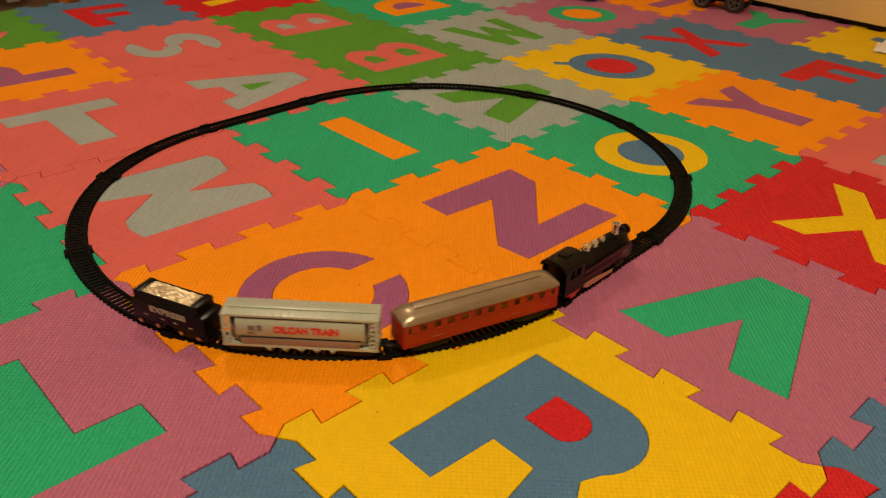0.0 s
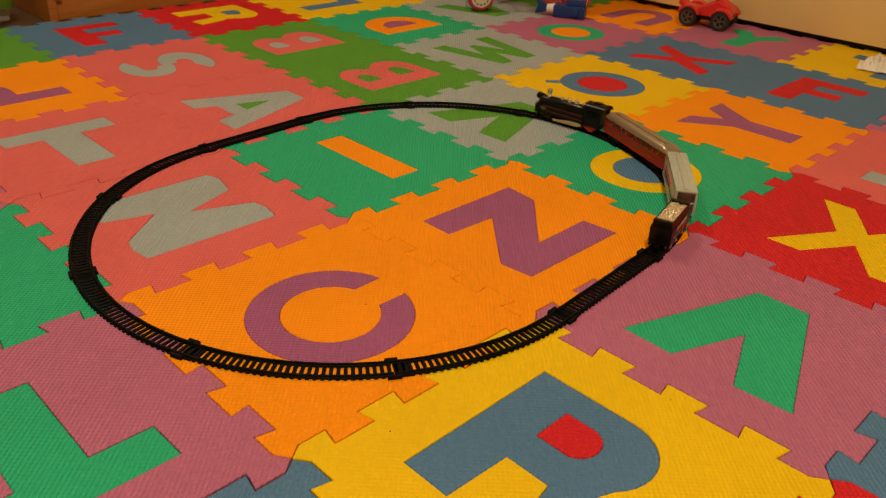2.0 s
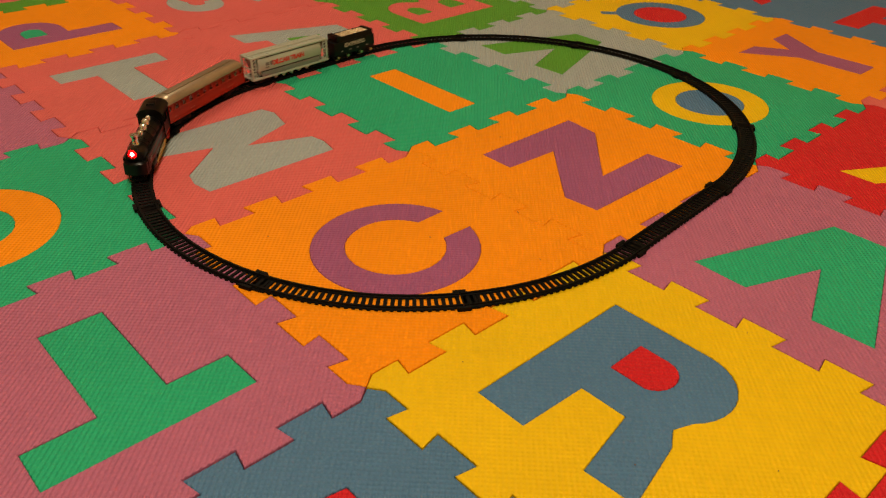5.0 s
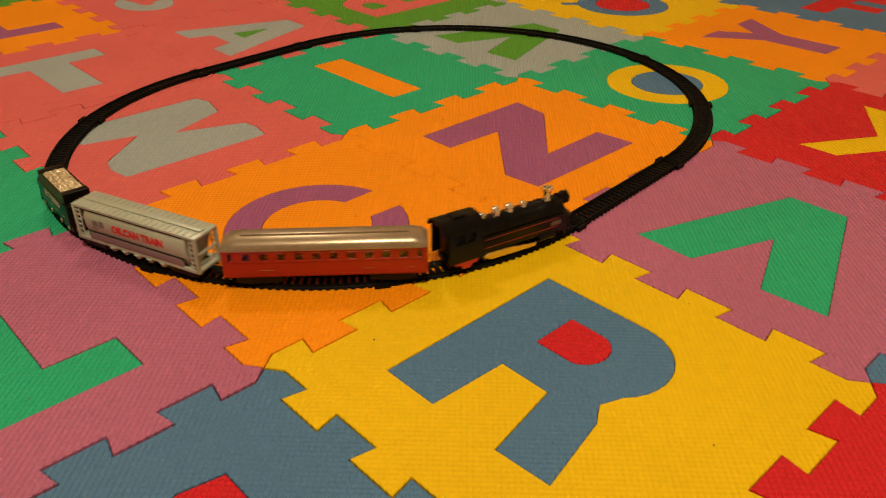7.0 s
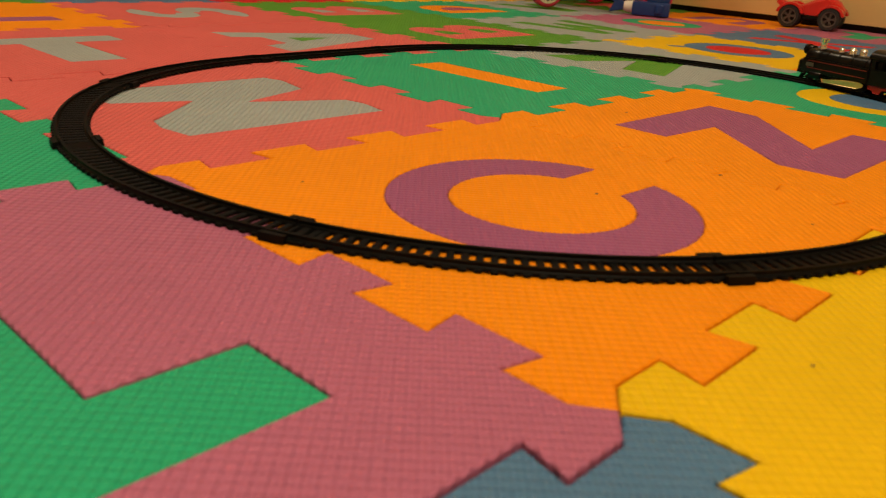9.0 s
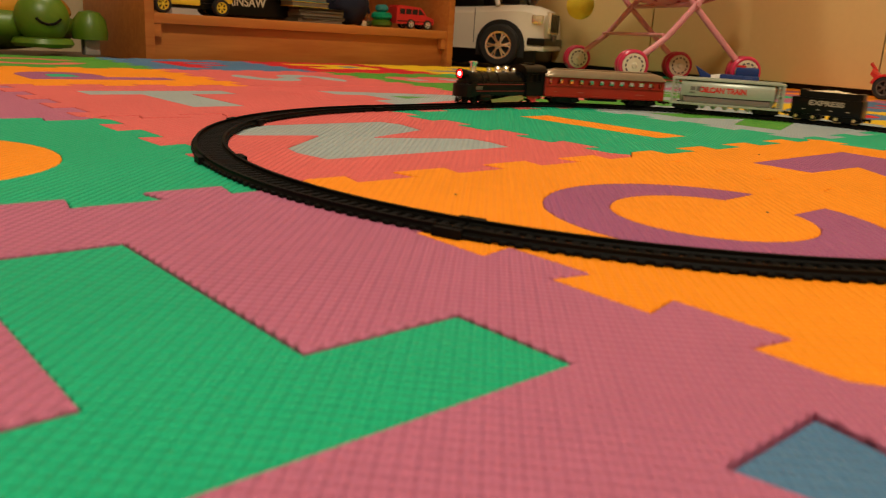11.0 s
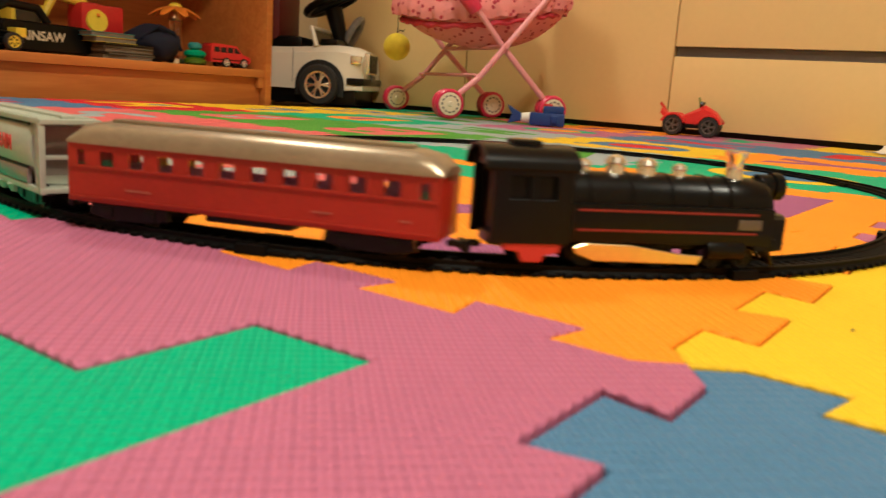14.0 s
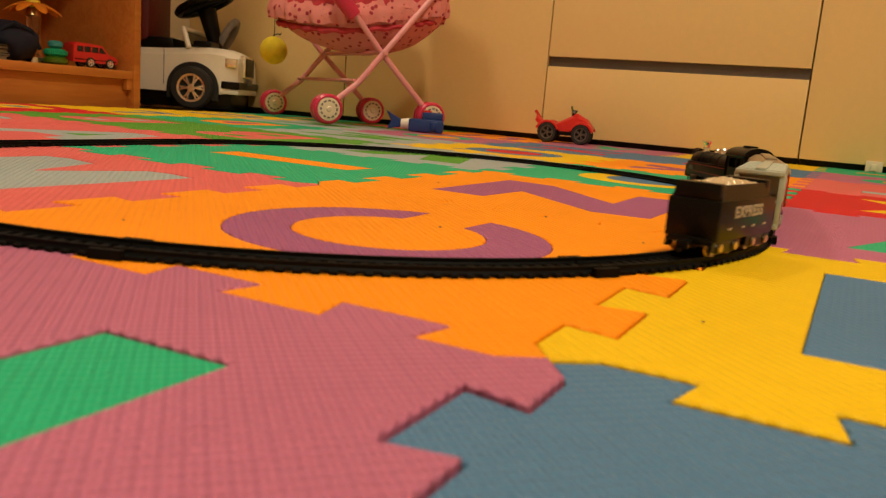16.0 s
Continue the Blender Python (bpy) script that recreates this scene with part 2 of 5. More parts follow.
def lathe(profile, m=None, seg=24, bm=None):
    """A turned body: profile of (radius, height) round z."""
    own = bm or bmesh.new()
    tmp = bmesh.new()
    rings = []
    for r, h in profile:
        rings.append([tmp.verts.new((r * math.cos(2 * math.pi * k / seg), r * math.sin(2 * math.pi * k / seg), h)) for k in range(seg)])
    for a, b in zip(rings[:-1], rings[1:]):
        for k in range(seg):
            tmp.faces.new((a[k], a[(k + 1) % seg], b[(k + 1) % seg], b[k]))
    if len(profile) > 2 and profile[0][0] == profile[-1][0] > 0:
        for k in range(seg):
            tmp.faces.new((rings[-1][k], rings[-1][(k + 1) % seg], rings[0][(k + 1) % seg], rings[0][k]))
    else:
        for ring in (rings[0], rings[-1]):
            tmp.faces.new(ring)
    bmesh.ops.remove_doubles(tmp, verts=tmp.verts, dist=1e-6)
    join(own, tmp, m)
    return own


def loft(sections, bm=None, closed=True):
    """Skin over equal-length rings of points."""
    own = bm or bmesh.new()
    rings = [[own.verts.new(p) for p in s] for s in sections]
    n = len(rings[0])
    for a, b in zip(rings[:-1], rings[1:]):
        for k in range(n if closed else n - 1):
            own.faces.new((a[k], a[(k + 1) % n], b[(k + 1) % n], b[k]))
    if closed:
        own.faces.new(rings[0])
        own.faces.new(rings[-1])
    return own


def offset(loop, d):
    """A loop moved inwards by d (it runs counterclockwise)."""
    out, n = [], len(loop)
    for i in range(n):
        a, b, c = (Vector(loop[(i + k) % n]) for k in (-1, 0, 1))
        e, f = (b - a).normalized(), (c - b).normalized()
        p, q = Vector((-e.y, e.x)), Vector((-f.y, f.x))
        s = p + q
        k = max(0.35, s.length_squared / 2)
        out.append(tuple(b + s * (d / k)))
    return out


def ccw(loop):
    area = sum(loop[i - 1][0] * loop[i][1] - loop[i][0] * loop[i - 1][1] for i in range(len(loop)))
    return list(loop) if area > 0 else list(reversed(loop))


def prism(outer, holes, z0, z1, round_=0.0006, bm=None, bottom=False):
    """A plate with holes; its upper edges are eased by round_."""
    own = bm or bmesh.new()
    tmp = bmesh.new()
    edges = []
    for k, loop in enumerate([outer, *holes]):
        loop = ccw(loop)
        top = offset(loop, round_ if k == 0 else -round_)
        rings = [[tmp.verts.new((x, y, z)) for x, y in pts] for pts, z in ((top, z1), (loop, z1 - round_), (loop, z0))]
        n = len(loop)
        for a, b in zip(rings[:-1], rings[1:]):
            for i in range(n):
                tmp.faces.new((a[i], a[(i + 1) % n], b[(i + 1) % n], b[i]))
        edges += [tmp.edges.get((rings[0][i], rings[0][(i + 1) % n])) for i in range(n)]
    bmesh.ops.triangle_fill(tmp, use_beauty=True, use_dissolve=False, edges=edges, normal=(0, 0, 1))
    join(own, tmp)
    return own


def writing(text, size, mat, name="lettering", depth=0.0002, bold=0.0):
    cu = bpy.data.curves.new(name, "FONT")
    cu.body, cu.size, cu.extrude, cu.align_x, cu.align_y = text, size, depth, "CENTER", "CENTER"
    cu.offset = bold
    ob = new(name, cu)
    me = bpy.data.meshes.new_from_object(ob.evaluated_get(bpy.context.evaluated_depsgraph_get()))
    bpy.data.objects.remove(ob)
    bpy.data.curves.remove(cu)
    me.name = name
    me.materials.clear()
    me.materials.append(mat)
    return me


def put(name, me, parent, m, label=""):
    ob = shared(name, me, parent, m)
    if label:
        tagged(ob, label=label)
    return ob


# ---- structure ----
ROOM = (-2.4, 1.76, -2.6, 1.86, 2.4)
MAT_T = 0.010


def slab(name, bounds, mat, label, category):
    ob = new(name, mesh_of(name, box(*bounds, 0.0), mat))
    return tagged(ob, label, category, kind="structure")


X0, X1, Y0, Y1, H = ROOM
slab("floor", (X0 - 0.1, X1 + 0.5, Y0 - 0.1, Y1 + 0.1, -0.11, -MAT_T), SUBFLOOR, "dark laminate floor under the foam mats", "floor")
slab("ceiling", (X0 - 0.1, X1 + 0.5, Y0 - 0.1, Y1 + 0.1, H, H + 0.1), CEIL, "white painted ceiling of the playroom", "ceiling")
slab("wall_north", (X0, X1 + 0.5, Y1, Y1 + 0.1, -MAT_T, H), WALL, "cream painted wall behind the shelf", "wall")
slab("wall_south", (X0, X1 + 0.5, Y0 - 0.1, Y0, -MAT_T, H), WALL, "plain cream painted wall", "wall")
slab("wall_west", (X0 - 0.1, X0, Y0, Y1, -MAT_T, H), WALL, "plain cream painted wall", "wall")
slab("wall_east", (X1 + 0.4, X1 + 0.5, Y0, Y1, -MAT_T, H), WALL, "cream wall behind the fitted cabinets", "wall")


def ceiling_lamp(place):
    t = thing("ceiling_lamp", "round opal glass ceiling lamp, switched on", "lamp", pose(*place), group="ceiling lamps")
    part("base", lathe([(0.10, 0.0), (0.10, 0.02), (0.0, 0.03)]), CHROME, t)
    part("hanger", rod((0, 0, 0.02), (0, 0, H - place[2]), 0.008), CHROME, t)
    part("shade", lathe([(0.0, -0.065), (0.12, -0.055), (0.19, -0.02), (0.20, 0.0), (0.10, 0.004)], seg=40), LAMPSHADE, t, "glowing opal glass shade")


for lamp_place in LAMPS:
    ceiling_lamp(lamp_place[:3])


# ---- fitted cabinets ----
def cabinets():
    front, kick = 1.712, 0.013
    seams = [-2.54, -1.95, -1.355, -0.53, 0.072, 0.667, 1.265, 1.858]
    for a, b in zip(seams[:-1], seams[1:]):
        t = thing("cabinet", "tall cream lacquered fitted cabinet along the wall", "cabinet", pose(front, a, 0), group="fitted cabinets")
        w = b - a
        part("body", box(0.022, 0.44, 0.0008, w - 0.0008, 0.0, 2.38), LACQUER, t, smooth=False)
        # the plinth's colour carries the darkness of the recess under the doors
        part("plinth", box(0.0185, 0.0215, 0.001, w - 0.001, -0.009, kick + 0.01), DARK, t, "recessed plinth, near black for the shade in its gap")
        if abs(a - 0.072) < 0.01:
            for z0, z1 in ((kick, 0.180), (0.2035, 0.62), (0.645, 2.378)):
                part("drawer_front", box(0, 0.0185, 0.0016, w - 0.0016, z0, z1, 0.0012), LACQUER, t)
            for z in (0.180, 0.62):
                g = part("handle_groove", box(0.0125, 0.0215, 0.0016, w - 0.0016, z + 0.0006, z + 0.0225), ALU, t, "dark aluminium handle groove")
                part("lip", box(0.003, 0.0124, 0.0016, w - 0.0016, z + 0.0006, z + 0.0030, 0.0006), ALU, g)
        else:
            part("door", box(0, 0.0185, 0.0016, w - 0.0016, kick, 2.378, 0.0012), LACQUER, t)
    t = thing("door_stop", "small cream plastic bracket at the cabinet foot", "bracket", pose(1.712, -0.075, 0))
    part("plate", box(-0.008, 0.0, -0.016, 0.016, 0.0, 0.022, 0.002), WHEELWHITE, t)
    part("tab", box(-0.014, -0.008, -0.006, 0.006, 0.002, 0.016, 0.002), WHEELWHITE, t)


cabinets()


# ---- foam mat ----
P, PX, CX, CY = 0.2865, 0.2848, 0.1590, 0.1605
AMP, SLOT = 0.0088, P / 8


def edge(sign):
    """One toothed side from (0,0) to (P,0), as (along, across)."""
    pts = [(0.0, 0.0)]
    for k in range(8):
        o = AMP * sign * (1 if k % 2 == 0 else -1)
        a, b = k * SLOT, (k + 1) * SLOT
        a, b = (a - 0.0018 if k else a + 0.012), (b + 0.0018 if k < 7 else b - 0.012)
        pts += [(a, o), (b, o)]
    return pts


def tile_outline():
    h = P / 2
    bottom = [(x - h, y - h) for x, y in edge(1)]
    right = [(h + o, s - h) for s, o in edge(-1)]
    top = [(x - h, y + h) for x, y in edge(1)] + [(h, h)]
    left = [(o - h, s - h) for s, o in edge(-1)] + [(-h, h)]
    loop = bottom + right + list(reversed(top))[0:-1] + list(reversed(left))[0:-1]
    return offset(ccw([(x * PX / P, y) for x, y in loop]), 0.00035)


def arc(cx, cy, rx, ry, a0, a1, n=14):
    return [(cx + rx * math.cos(radians(a0 + (a1 - a0) * k / n)), cy + ry * math.sin(radians(a0 + (a1 - a0) * k / n))) for k in range(n + 1)]


def glyph(ch):
    """Outline and counters of a letter in a square from -1 to 1."""
    if ch == "I":
        return [(-0.28, -1), (0.28, -1), (0.28, 1), (-0.28, 1)], []
    if ch == "T":
        return [(-0.38, -0.92), (0.24, -0.92), (0.24, 0.46), (0.87, 0.47), (0.87, 0.96), (-0.99, 0.96), (-0.98, 0.46), (-0.38, 0.46)], []
    if ch == "Z":
        return [(-0.93, 1), (0.9, 1), (0.84, 0.45), (-0.17, -0.48), (0.85, -0.46), (0.9, -1), (-0.95, -1), (-1.0, -0.53), (-0.1, 0.44), (-0.93, 0.48)], []
    if ch == "N":
        return [(-0.9, 0.94), (0.95, 0.94), (1.03, 0.7), (0.93, 0.24), (0.13, -0.05), (0.98, -0.36), (1.02, -0.6), (0.96, -0.92), (-0.93, -0.92), (-0.98, -0.6), (-0.92, -0.35), (-0.29, 0.18), (-0.93, 0.36), (-1.0, 0.66)], []
    if ch == "C":
        return arc(0.02, -0.03, 0.96, 0.96, 14, 346, 40) + arc(0.02, -0.03, 0.57, 0.57, 337, 23, 34), []
    if ch == "O":
        return arc(-0.08, 0, 0.93, 0.9, 0, 351, 39), [arc(-0.08, 0, 0.55, 0.53, 0, 348, 29)]
    if ch == "Q":
        return arc(0, 0, 0.92, 0.92, -128, 218, 38) + [(-0.95, -0.82), (-0.8, -0.95)], [arc(0, 0, 0.55, 0.55, 0, 348, 29)]
    if ch == "R":
        return [(-1.04, -0.95), (-0.5, -0.95), (-0.47, -0.22), (0.0, -0.22), (0.14, -0.95), (0.62, -0.92), (0.47, -0.22), (0.36, -0.04)] + arc(0.05, 0.5, 0.52, 0.52, -42, 90, 12) + [(-1.04, 1.02)], [[(-0.48, 0.2), (-0.1, 0.2)] + arc(-0.16, 0.43, 0.22, 0.24, -60, 90, 8) + [(-0.48, 0.67)]]
    if ch == "V":
        return [(-1.03, 1.03), (-0.36, -0.92), (0.28, -0.92), (0.96, 1.03), (0.32, 1.05), (-0.05, 0.1), (-0.41, 1.06)], []
    if ch == "A":
        return [(-1, -1), (-0.42, -1), (-0.3, -0.6), (0.3, -0.6), (0.42, -1), (1, -1), (0.3, 1), (-0.3, 1)], [[(-0.2, -0.25), (0.2, -0.25), (0.0, 0.4)]]
    if ch == "X":
        return [(-1, 0.95), (0, 0.36), (1, 0.95), (1, 0.46), (0.25, 0), (1, -0.46), (1, -0.95), (0, -0.36), (-1, -0.95), (-1, -0.46), (-0.25, 0), (-1, 0.46)], []
    if ch == "Y":
        return [(-0.93, 1), (-0.35, 1), (0, 0.47), (0.35, 1), (0.9, 1), (0.29, 0.05), (0.29, -1), (-0.29, -1), (-0.29, 0.12)], []
    if ch == "F":
        return [(-0.75, -1), (-0.2, -1), (-0.2, -0.3), (0.5, -0.3), (0.5, 0.15), (-0.2, 0.15), (-0.2, 0.52), (0.75, 0.52), (0.75, 1), (-0.75, 1)], []
    if ch == "L":
        return [(-0.75, -1), (0.75, -1), (0.75, -0.5), (-0.2, -0.5), (-0.2, 1), (-0.75, 1)], []
    if ch == "D":
        return [(-0.75, -1)] + arc(-0.15, 0, 0.95, 1.0, -90, 90, 20) + [(-0.75, 1)], [[(-0.25, -0.5)] + arc(-0.15, 0, 0.46, 0.5, -90, 90, 12) + [(-0.25, 0.5)]]
    if ch == "P":
        return [(-0.75, -1), (-0.25, -1), (-0.25, -0.15)] + arc(0.1, 0.42, 0.6, 0.58, -90, 90, 14) + [(-0.75, 1)], [[(-0.25, 0.22)] + arc(0.05, 0.42, 0.2, 0.2, -90, 90, 8) + [(-0.25, 0.62)]]
    if ch == "B":
        return [(-0.75, -1)] + arc(0.15, -0.45, 0.68, 0.55, -90, 60, 12) + arc(0.1, 0.52, 0.62, 0.48, -45, 90, 12) + [(-0.75, 1)], [[(-0.25, -0.68)] + arc(0.05, -0.45, 0.28, 0.22, -90, 90, 8) + [(-0.25, -0.22)], [(-0.25, 0.28)] + arc(0.03, 0.48, 0.24, 0.2, -90, 90, 8) + [(-0.25, 0.68)]]
    if ch == "U":
        return [(-0.85, 1), (-0.35, 1), (-0.35, -0.1)] + arc(0, -0.15, 0.35, 0.38, 180, 360, 12) + [(0.35, 1), (0.85, 1)] + arc(0, -0.15, 0.85, 0.85, 0, -180, 20), []
    if ch == "S":
        return arc(0, 0.45, 0.72, 0.55, 25, 270, 16) + arc(0, -0.42, 0.22, 0.16, 90, -90, 8) + arc(0, -0.42, 0.3, 0.16, -90, -150, 4) + arc(0, -0.45, 0.8, 0.55, -160, 90, 18) + arc(0, 0.42, 0.22, 0.16, 270, 60, 8), []
    if ch == "W":
        return [(-1, 1), (-0.55, 1), (-0.38, -0.2), (-0.1, 0.6), (0.1, 0.6), (0.38, -0.2), (0.55, 1), (1, 1), (0.6, -1), (0.25, -1), (0, -0.25), (-0.25, -1), (-0.6, -1)], []
    return [(-0.8, -0.8), (0.8, -0.8), (0.8, 0.8), (-0.8, 0.8)], []


# the inlays sit a little off the middle of their tiles
INLAY = (-0.0025, -0.0035)
NUDGE = {(-1, 0): (0.003, 0.0), (2, -1): (0.006, -0.003), (-1, 1): (0.006, 0.0), (2, 0): (-0.006, 0.001)}
# tiles that stand proud of or lie below their neighbours
LIFT = {(-1, 0): 0.0003, (-1, -1): -0.0012}
# column, row: mat colour, letter, quarter turns to the left, letter colour, counter colour
TILES = {
    (0, 0): ("orange", "C", 0, "purple", None), (1, 0): ("orange", "Z", 0, "purple", None), (2, 0): ("green", "O", 0, "yellow", "blue"),
    (3, 0): ("orange", "Y", 0, "purple", None), (4, 0): ("blue", "F", 3, "red", None), (5, 0): ("yellow", "L", 1, "blue", None),
    (-1, 0): ("mauve", "T", 2, "green", None), (-2, 0): ("yellow", "S", 0, "blue", None),
    (0, 1): ("salmon", "N", 0, "grey", None), (1, 1): ("green", "I", 0, "orange", None), (2, 1): ("grey", "V", 1, "grass", None),
    (3, 1): ("yellow", "Q", 3, "blue", "red"), (4, 1): ("blue", "X", 1, "red", None), (5, 1): ("mauve", "Y", 3, "green", None),
    (-1, 1): ("green", "D", 0, "orange", "green"), (-2, 1): ("red", "X", 0, "yellow", None),
    (0, 2): ("salmon", "T", 0, "grey", None), (1, 2): ("salmon", "A", 3, "grey", "grass"), (2, 2): ("grass", "B", 1, "salmon", "grass"),
    (3, 2): ("grey", "W", 0, "grass", None), (4, 2): ("mauve", "O", 0, "green", "orange"), (5, 2): ("orange", "U", 1, "purple", None),
    (-1, 2): ("mauve", "L", 2, "green", None), (-2, 2): ("blue", "F", 0, "red", None),
    (0, 3): ("orange", "P", 1, "purple", "green"), (1, 3): ("salmon", "S", 1, "grey", None), (2, 3): ("grass", "B", 1, "salmon", "grey"),
    (3, 3): ("green", "D", 1, "orange", "purple"), (4, 3): ("grey", "V", 0, "grass", None), (5, 3): ("grass", "N", 0, "salmon", None),
    (-1, 3): ("red", "Z", 0, "yellow", None), (0, 4): ("grass", "C", 0, "salmon", None), (1, 4): ("blue", "F", 0, "red", None),
    (2, 4): ("red", "R", 3, "yellow", "blue"), (3, 4): ("yellow", "L", 1, "blue", None), (4, 4): ("yellow", "U", 0, "blue", None), (5, 4): ("green", "I", 1, "orange", None),
    (-1, 4): ("salmon", "I", 0, "grey", None),
    (0, -1): ("yellow", "R", 3, "blue", "red"), (1, -1): ("mauve", "V", 1, "green", None), (2, -1): ("red", "X", 0, "yellow", None),
    (3, -1): ("salmon", "T", 1, "grey", None), (4, -1): ("mauve", "O", 0, "green", "orange"), (5, -1): ("green", "I", 0, "orange", None),
    (-1, -1): ("blue", "N", 1, "red", None), (-2, -1): ("green", "O", 0, "yellow", "blue"),
    (0, -2): ("red", "D", 0, "yellow", "red"), (1, -2): ("blue", "X", 0, "red", None), (2, -2): ("orange", "U", 0, "purple", None),
    (-1, -2): ("salmon", "V", 0, "grey", None),
}
REST = ["orange", "green", "mauve", "yellow", "blue", "salmon", "red", "grass"]
WORDS = {"mauve": "mauve pink", "purple": "purple", "green": "emerald green", "grass": "grass green", "salmon": "salmon pink", "grey": "pale grey"}


def foam_mat():
    outline = tile_outline()
    meshes = {}
    for j in range(-5, 5):
        for i in range(-5, 6):
            spec = TILES.get((i, j))
            if spec is None:
                spec = (REST[(3 * i + 5 * j) % 8], "I", 0, REST[(3 * i + 5 * j + 3) % 8], None)
            colour, ch, turn, ink, core = spec
            t = thing("foam_tile", "%s foam puzzle mat tile with a %s letter inlay" % (WORDS.get(colour, colour), WORDS.get(ink, ink)), "play mat",
                      pose(CX + PX * i, CY + P * j, 0, 0, 0, 0), group="foam puzzle mat")
            rnd = random.Random(17 * i + 31 * j)
            lift = LIFT.get((i, j), rnd.uniform(-0.0004, 0.0002))
            c, s = ((1, 0), (0, 1), (-1, 0), (0, -1))[turn]
            nx, ny = NUDGE.get((i, j), (0.0, 0.0))
            nx, ny = nx + INLAY[0], ny + INLAY[1]
            place = lambda loop: [(nx + 0.085 * (x * c - y * s), ny + 0.085 * (x * s + y * c)) for x, y in loop]
            out, counters = glyph(ch)
            out, counters = place(out), [place(l) for l in counters]
            key = (ch, turn, nx, ny)
            if key not in meshes:
                meshes[key] = (prism(outline, [out], -MAT_T, 0.0), prism(offset(ccw(out), 0.0003), counters, -MAT_T, 0.0),
                               [prism(offset(ccw(l), 0.0003), [], -MAT_T, 0.0) for l in counters])
            body, letter, cores = meshes[key]
            def piece(name, bm, mat, dz, label=""):
                me = mesh_of(name, bm.copy(), mat)
                ob = new(name, me)
                ob.parent = t
                ob.location = (0, 0, dz)
                if label:
                    tagged(ob, label=label)
            piece("mat_body", body, FOAM[colour], lift)
            piece("letter_inlay", letter, FOAM[ink], lift + (-0.0009 if (i, j) in LIFT else rnd.uniform(-0.0005, 0.0001)), "%s foam letter" % WORDS.get(ink, ink))
            for bm in cores:
                piece("letter_core", bm, FOAM[core or colour], lift + rnd.uniform(-0.0004, 0.0), "%s foam core" % WORDS.get(core or colour, core or colour))


foam_mat()


# ---- railway ----
R, SL = 0.2995, 0.174
OX, OY, TILT = 0.3895, 0.3062, 0.066
ARC = math.pi * R
LAP = 2 * ARC + 2 * SL
RAIL = 0.0043


def on_oval(s):
    """Place and heading on an oval round the origin, from the start of its southern straight."""
    s %= LAP
    if s < SL:
        return s - SL / 2, -R, 0.0
    s -= SL
    if s < ARC:
        a = s / R - math.pi / 2
        return SL / 2 + R * math.cos(a), R * math.sin(a), a + math.pi / 2
    s -= ARC
    if s < SL:
        return SL / 2 - s, R, math.pi
    a = (s - SL) / R + math.pi / 2
    return -SL / 2 + R * math.cos(a), R * math.sin(a), a + math.pi / 2


def on_track(s):
    """Place and heading (radians) on the track's centre line: the oval lies a little askew to the mat."""
    x, y, h = on_oval(s)
    c, d = math.cos(TILT), math.sin(TILT)
    return OX + x * c - y * d, OY + x * d + y * c, h + TILT


def track():
    sleeper = mesh_of("sleeper", box(-0.0017, 0.0017, -0.0112, 0.0112, 0.0, 0.0017, 0.0004, seg=1), MATTBLACK)
    starts = [0.0, SL] + [SL + ARC * k / 5 for k in range(1, 5)] + [SL + ARC, 2 * SL + ARC] + [2 * SL + ARC + ARC * k / 5 for k in range(1, 5)] + [LAP]
    for a, b in zip(starts[:-1], starts[1:]):
        straight = abs(b - a - SL) < 1e-6
        x, y, h = on_track(a + 1e-6)
        t = thing("track_section", "%s black plastic toy railway track section on the mat" % ("straight" if straight else "curved"), "toy track",
                  Matrix.Translation((x, y, 0)) @ Matrix.Rotation(h, 4, "Z"), group="toy railway oval")
        inv = t.matrix_world.inverted()

        def place(s, off, z):
            px, py, ph = on_track(s)
            return inv @ Vector((px + off * math.sin(ph), py - off * math.cos(ph), z))

        n = 30 if not straight else 28
        for k in range(n):
            px, py, ph = on_track(a + (k + 0.5) * (b - a) / n)
            shared("sleeper", sleeper, t, inv @ (Matrix.Translation((px, py, 0.0002)) @ Matrix.Rotation(ph, 4, "Z")))
        eps = 0.0005
        for off in (-0.0084, 0.0084):
            rings = []
            for k in range(13):
                s = a + eps + (b - a - 2 * eps) * k / 12
                rings.append([place(s, off + o, z) for o, z in ((-0.0016, 0.0008), (0.0016, 0.0008), (0.0014, 0.0020), (0.0007, 0.0027), (0.0009, RAIL), (-0.0009, RAIL), (-0.0007, 0.0027), (-0.0014, 0.0020))])
            part("rail", loft(rings), MATTBLACK, t, smooth=False)
        # joining plates at the start of the section
        for off, name in ((-0.0118, "joint_clip"), (0.0118, "joint_clip")):
            bm = bmesh.new()
            rings = []
            for k in range(3):
                s = a - 0.006 + 0.012 * k / 2
                rings.append([place(s, off + o, z) for o, z in ((-0.0017, 0.0003), (0.0017, 0.0003), (0.0015, 0.0040), (-0.0015, 0.0040))])
            part(name, loft(rings, bm), MATTBLACK, t, smooth=False)
        rings = []
        for k in range(5):
            s = a + 0.0006 + 0.013 * k / 4
            rings.append([place(s, o, z) for o, z in ((-0.0114, 0.0004), (0.0114, 0.0004), (0.0114, 0.0019), (-0.0114, 0.0019))])
        part("end_plate", loft(rings), MATTBLACK, t, smooth=False)


track()


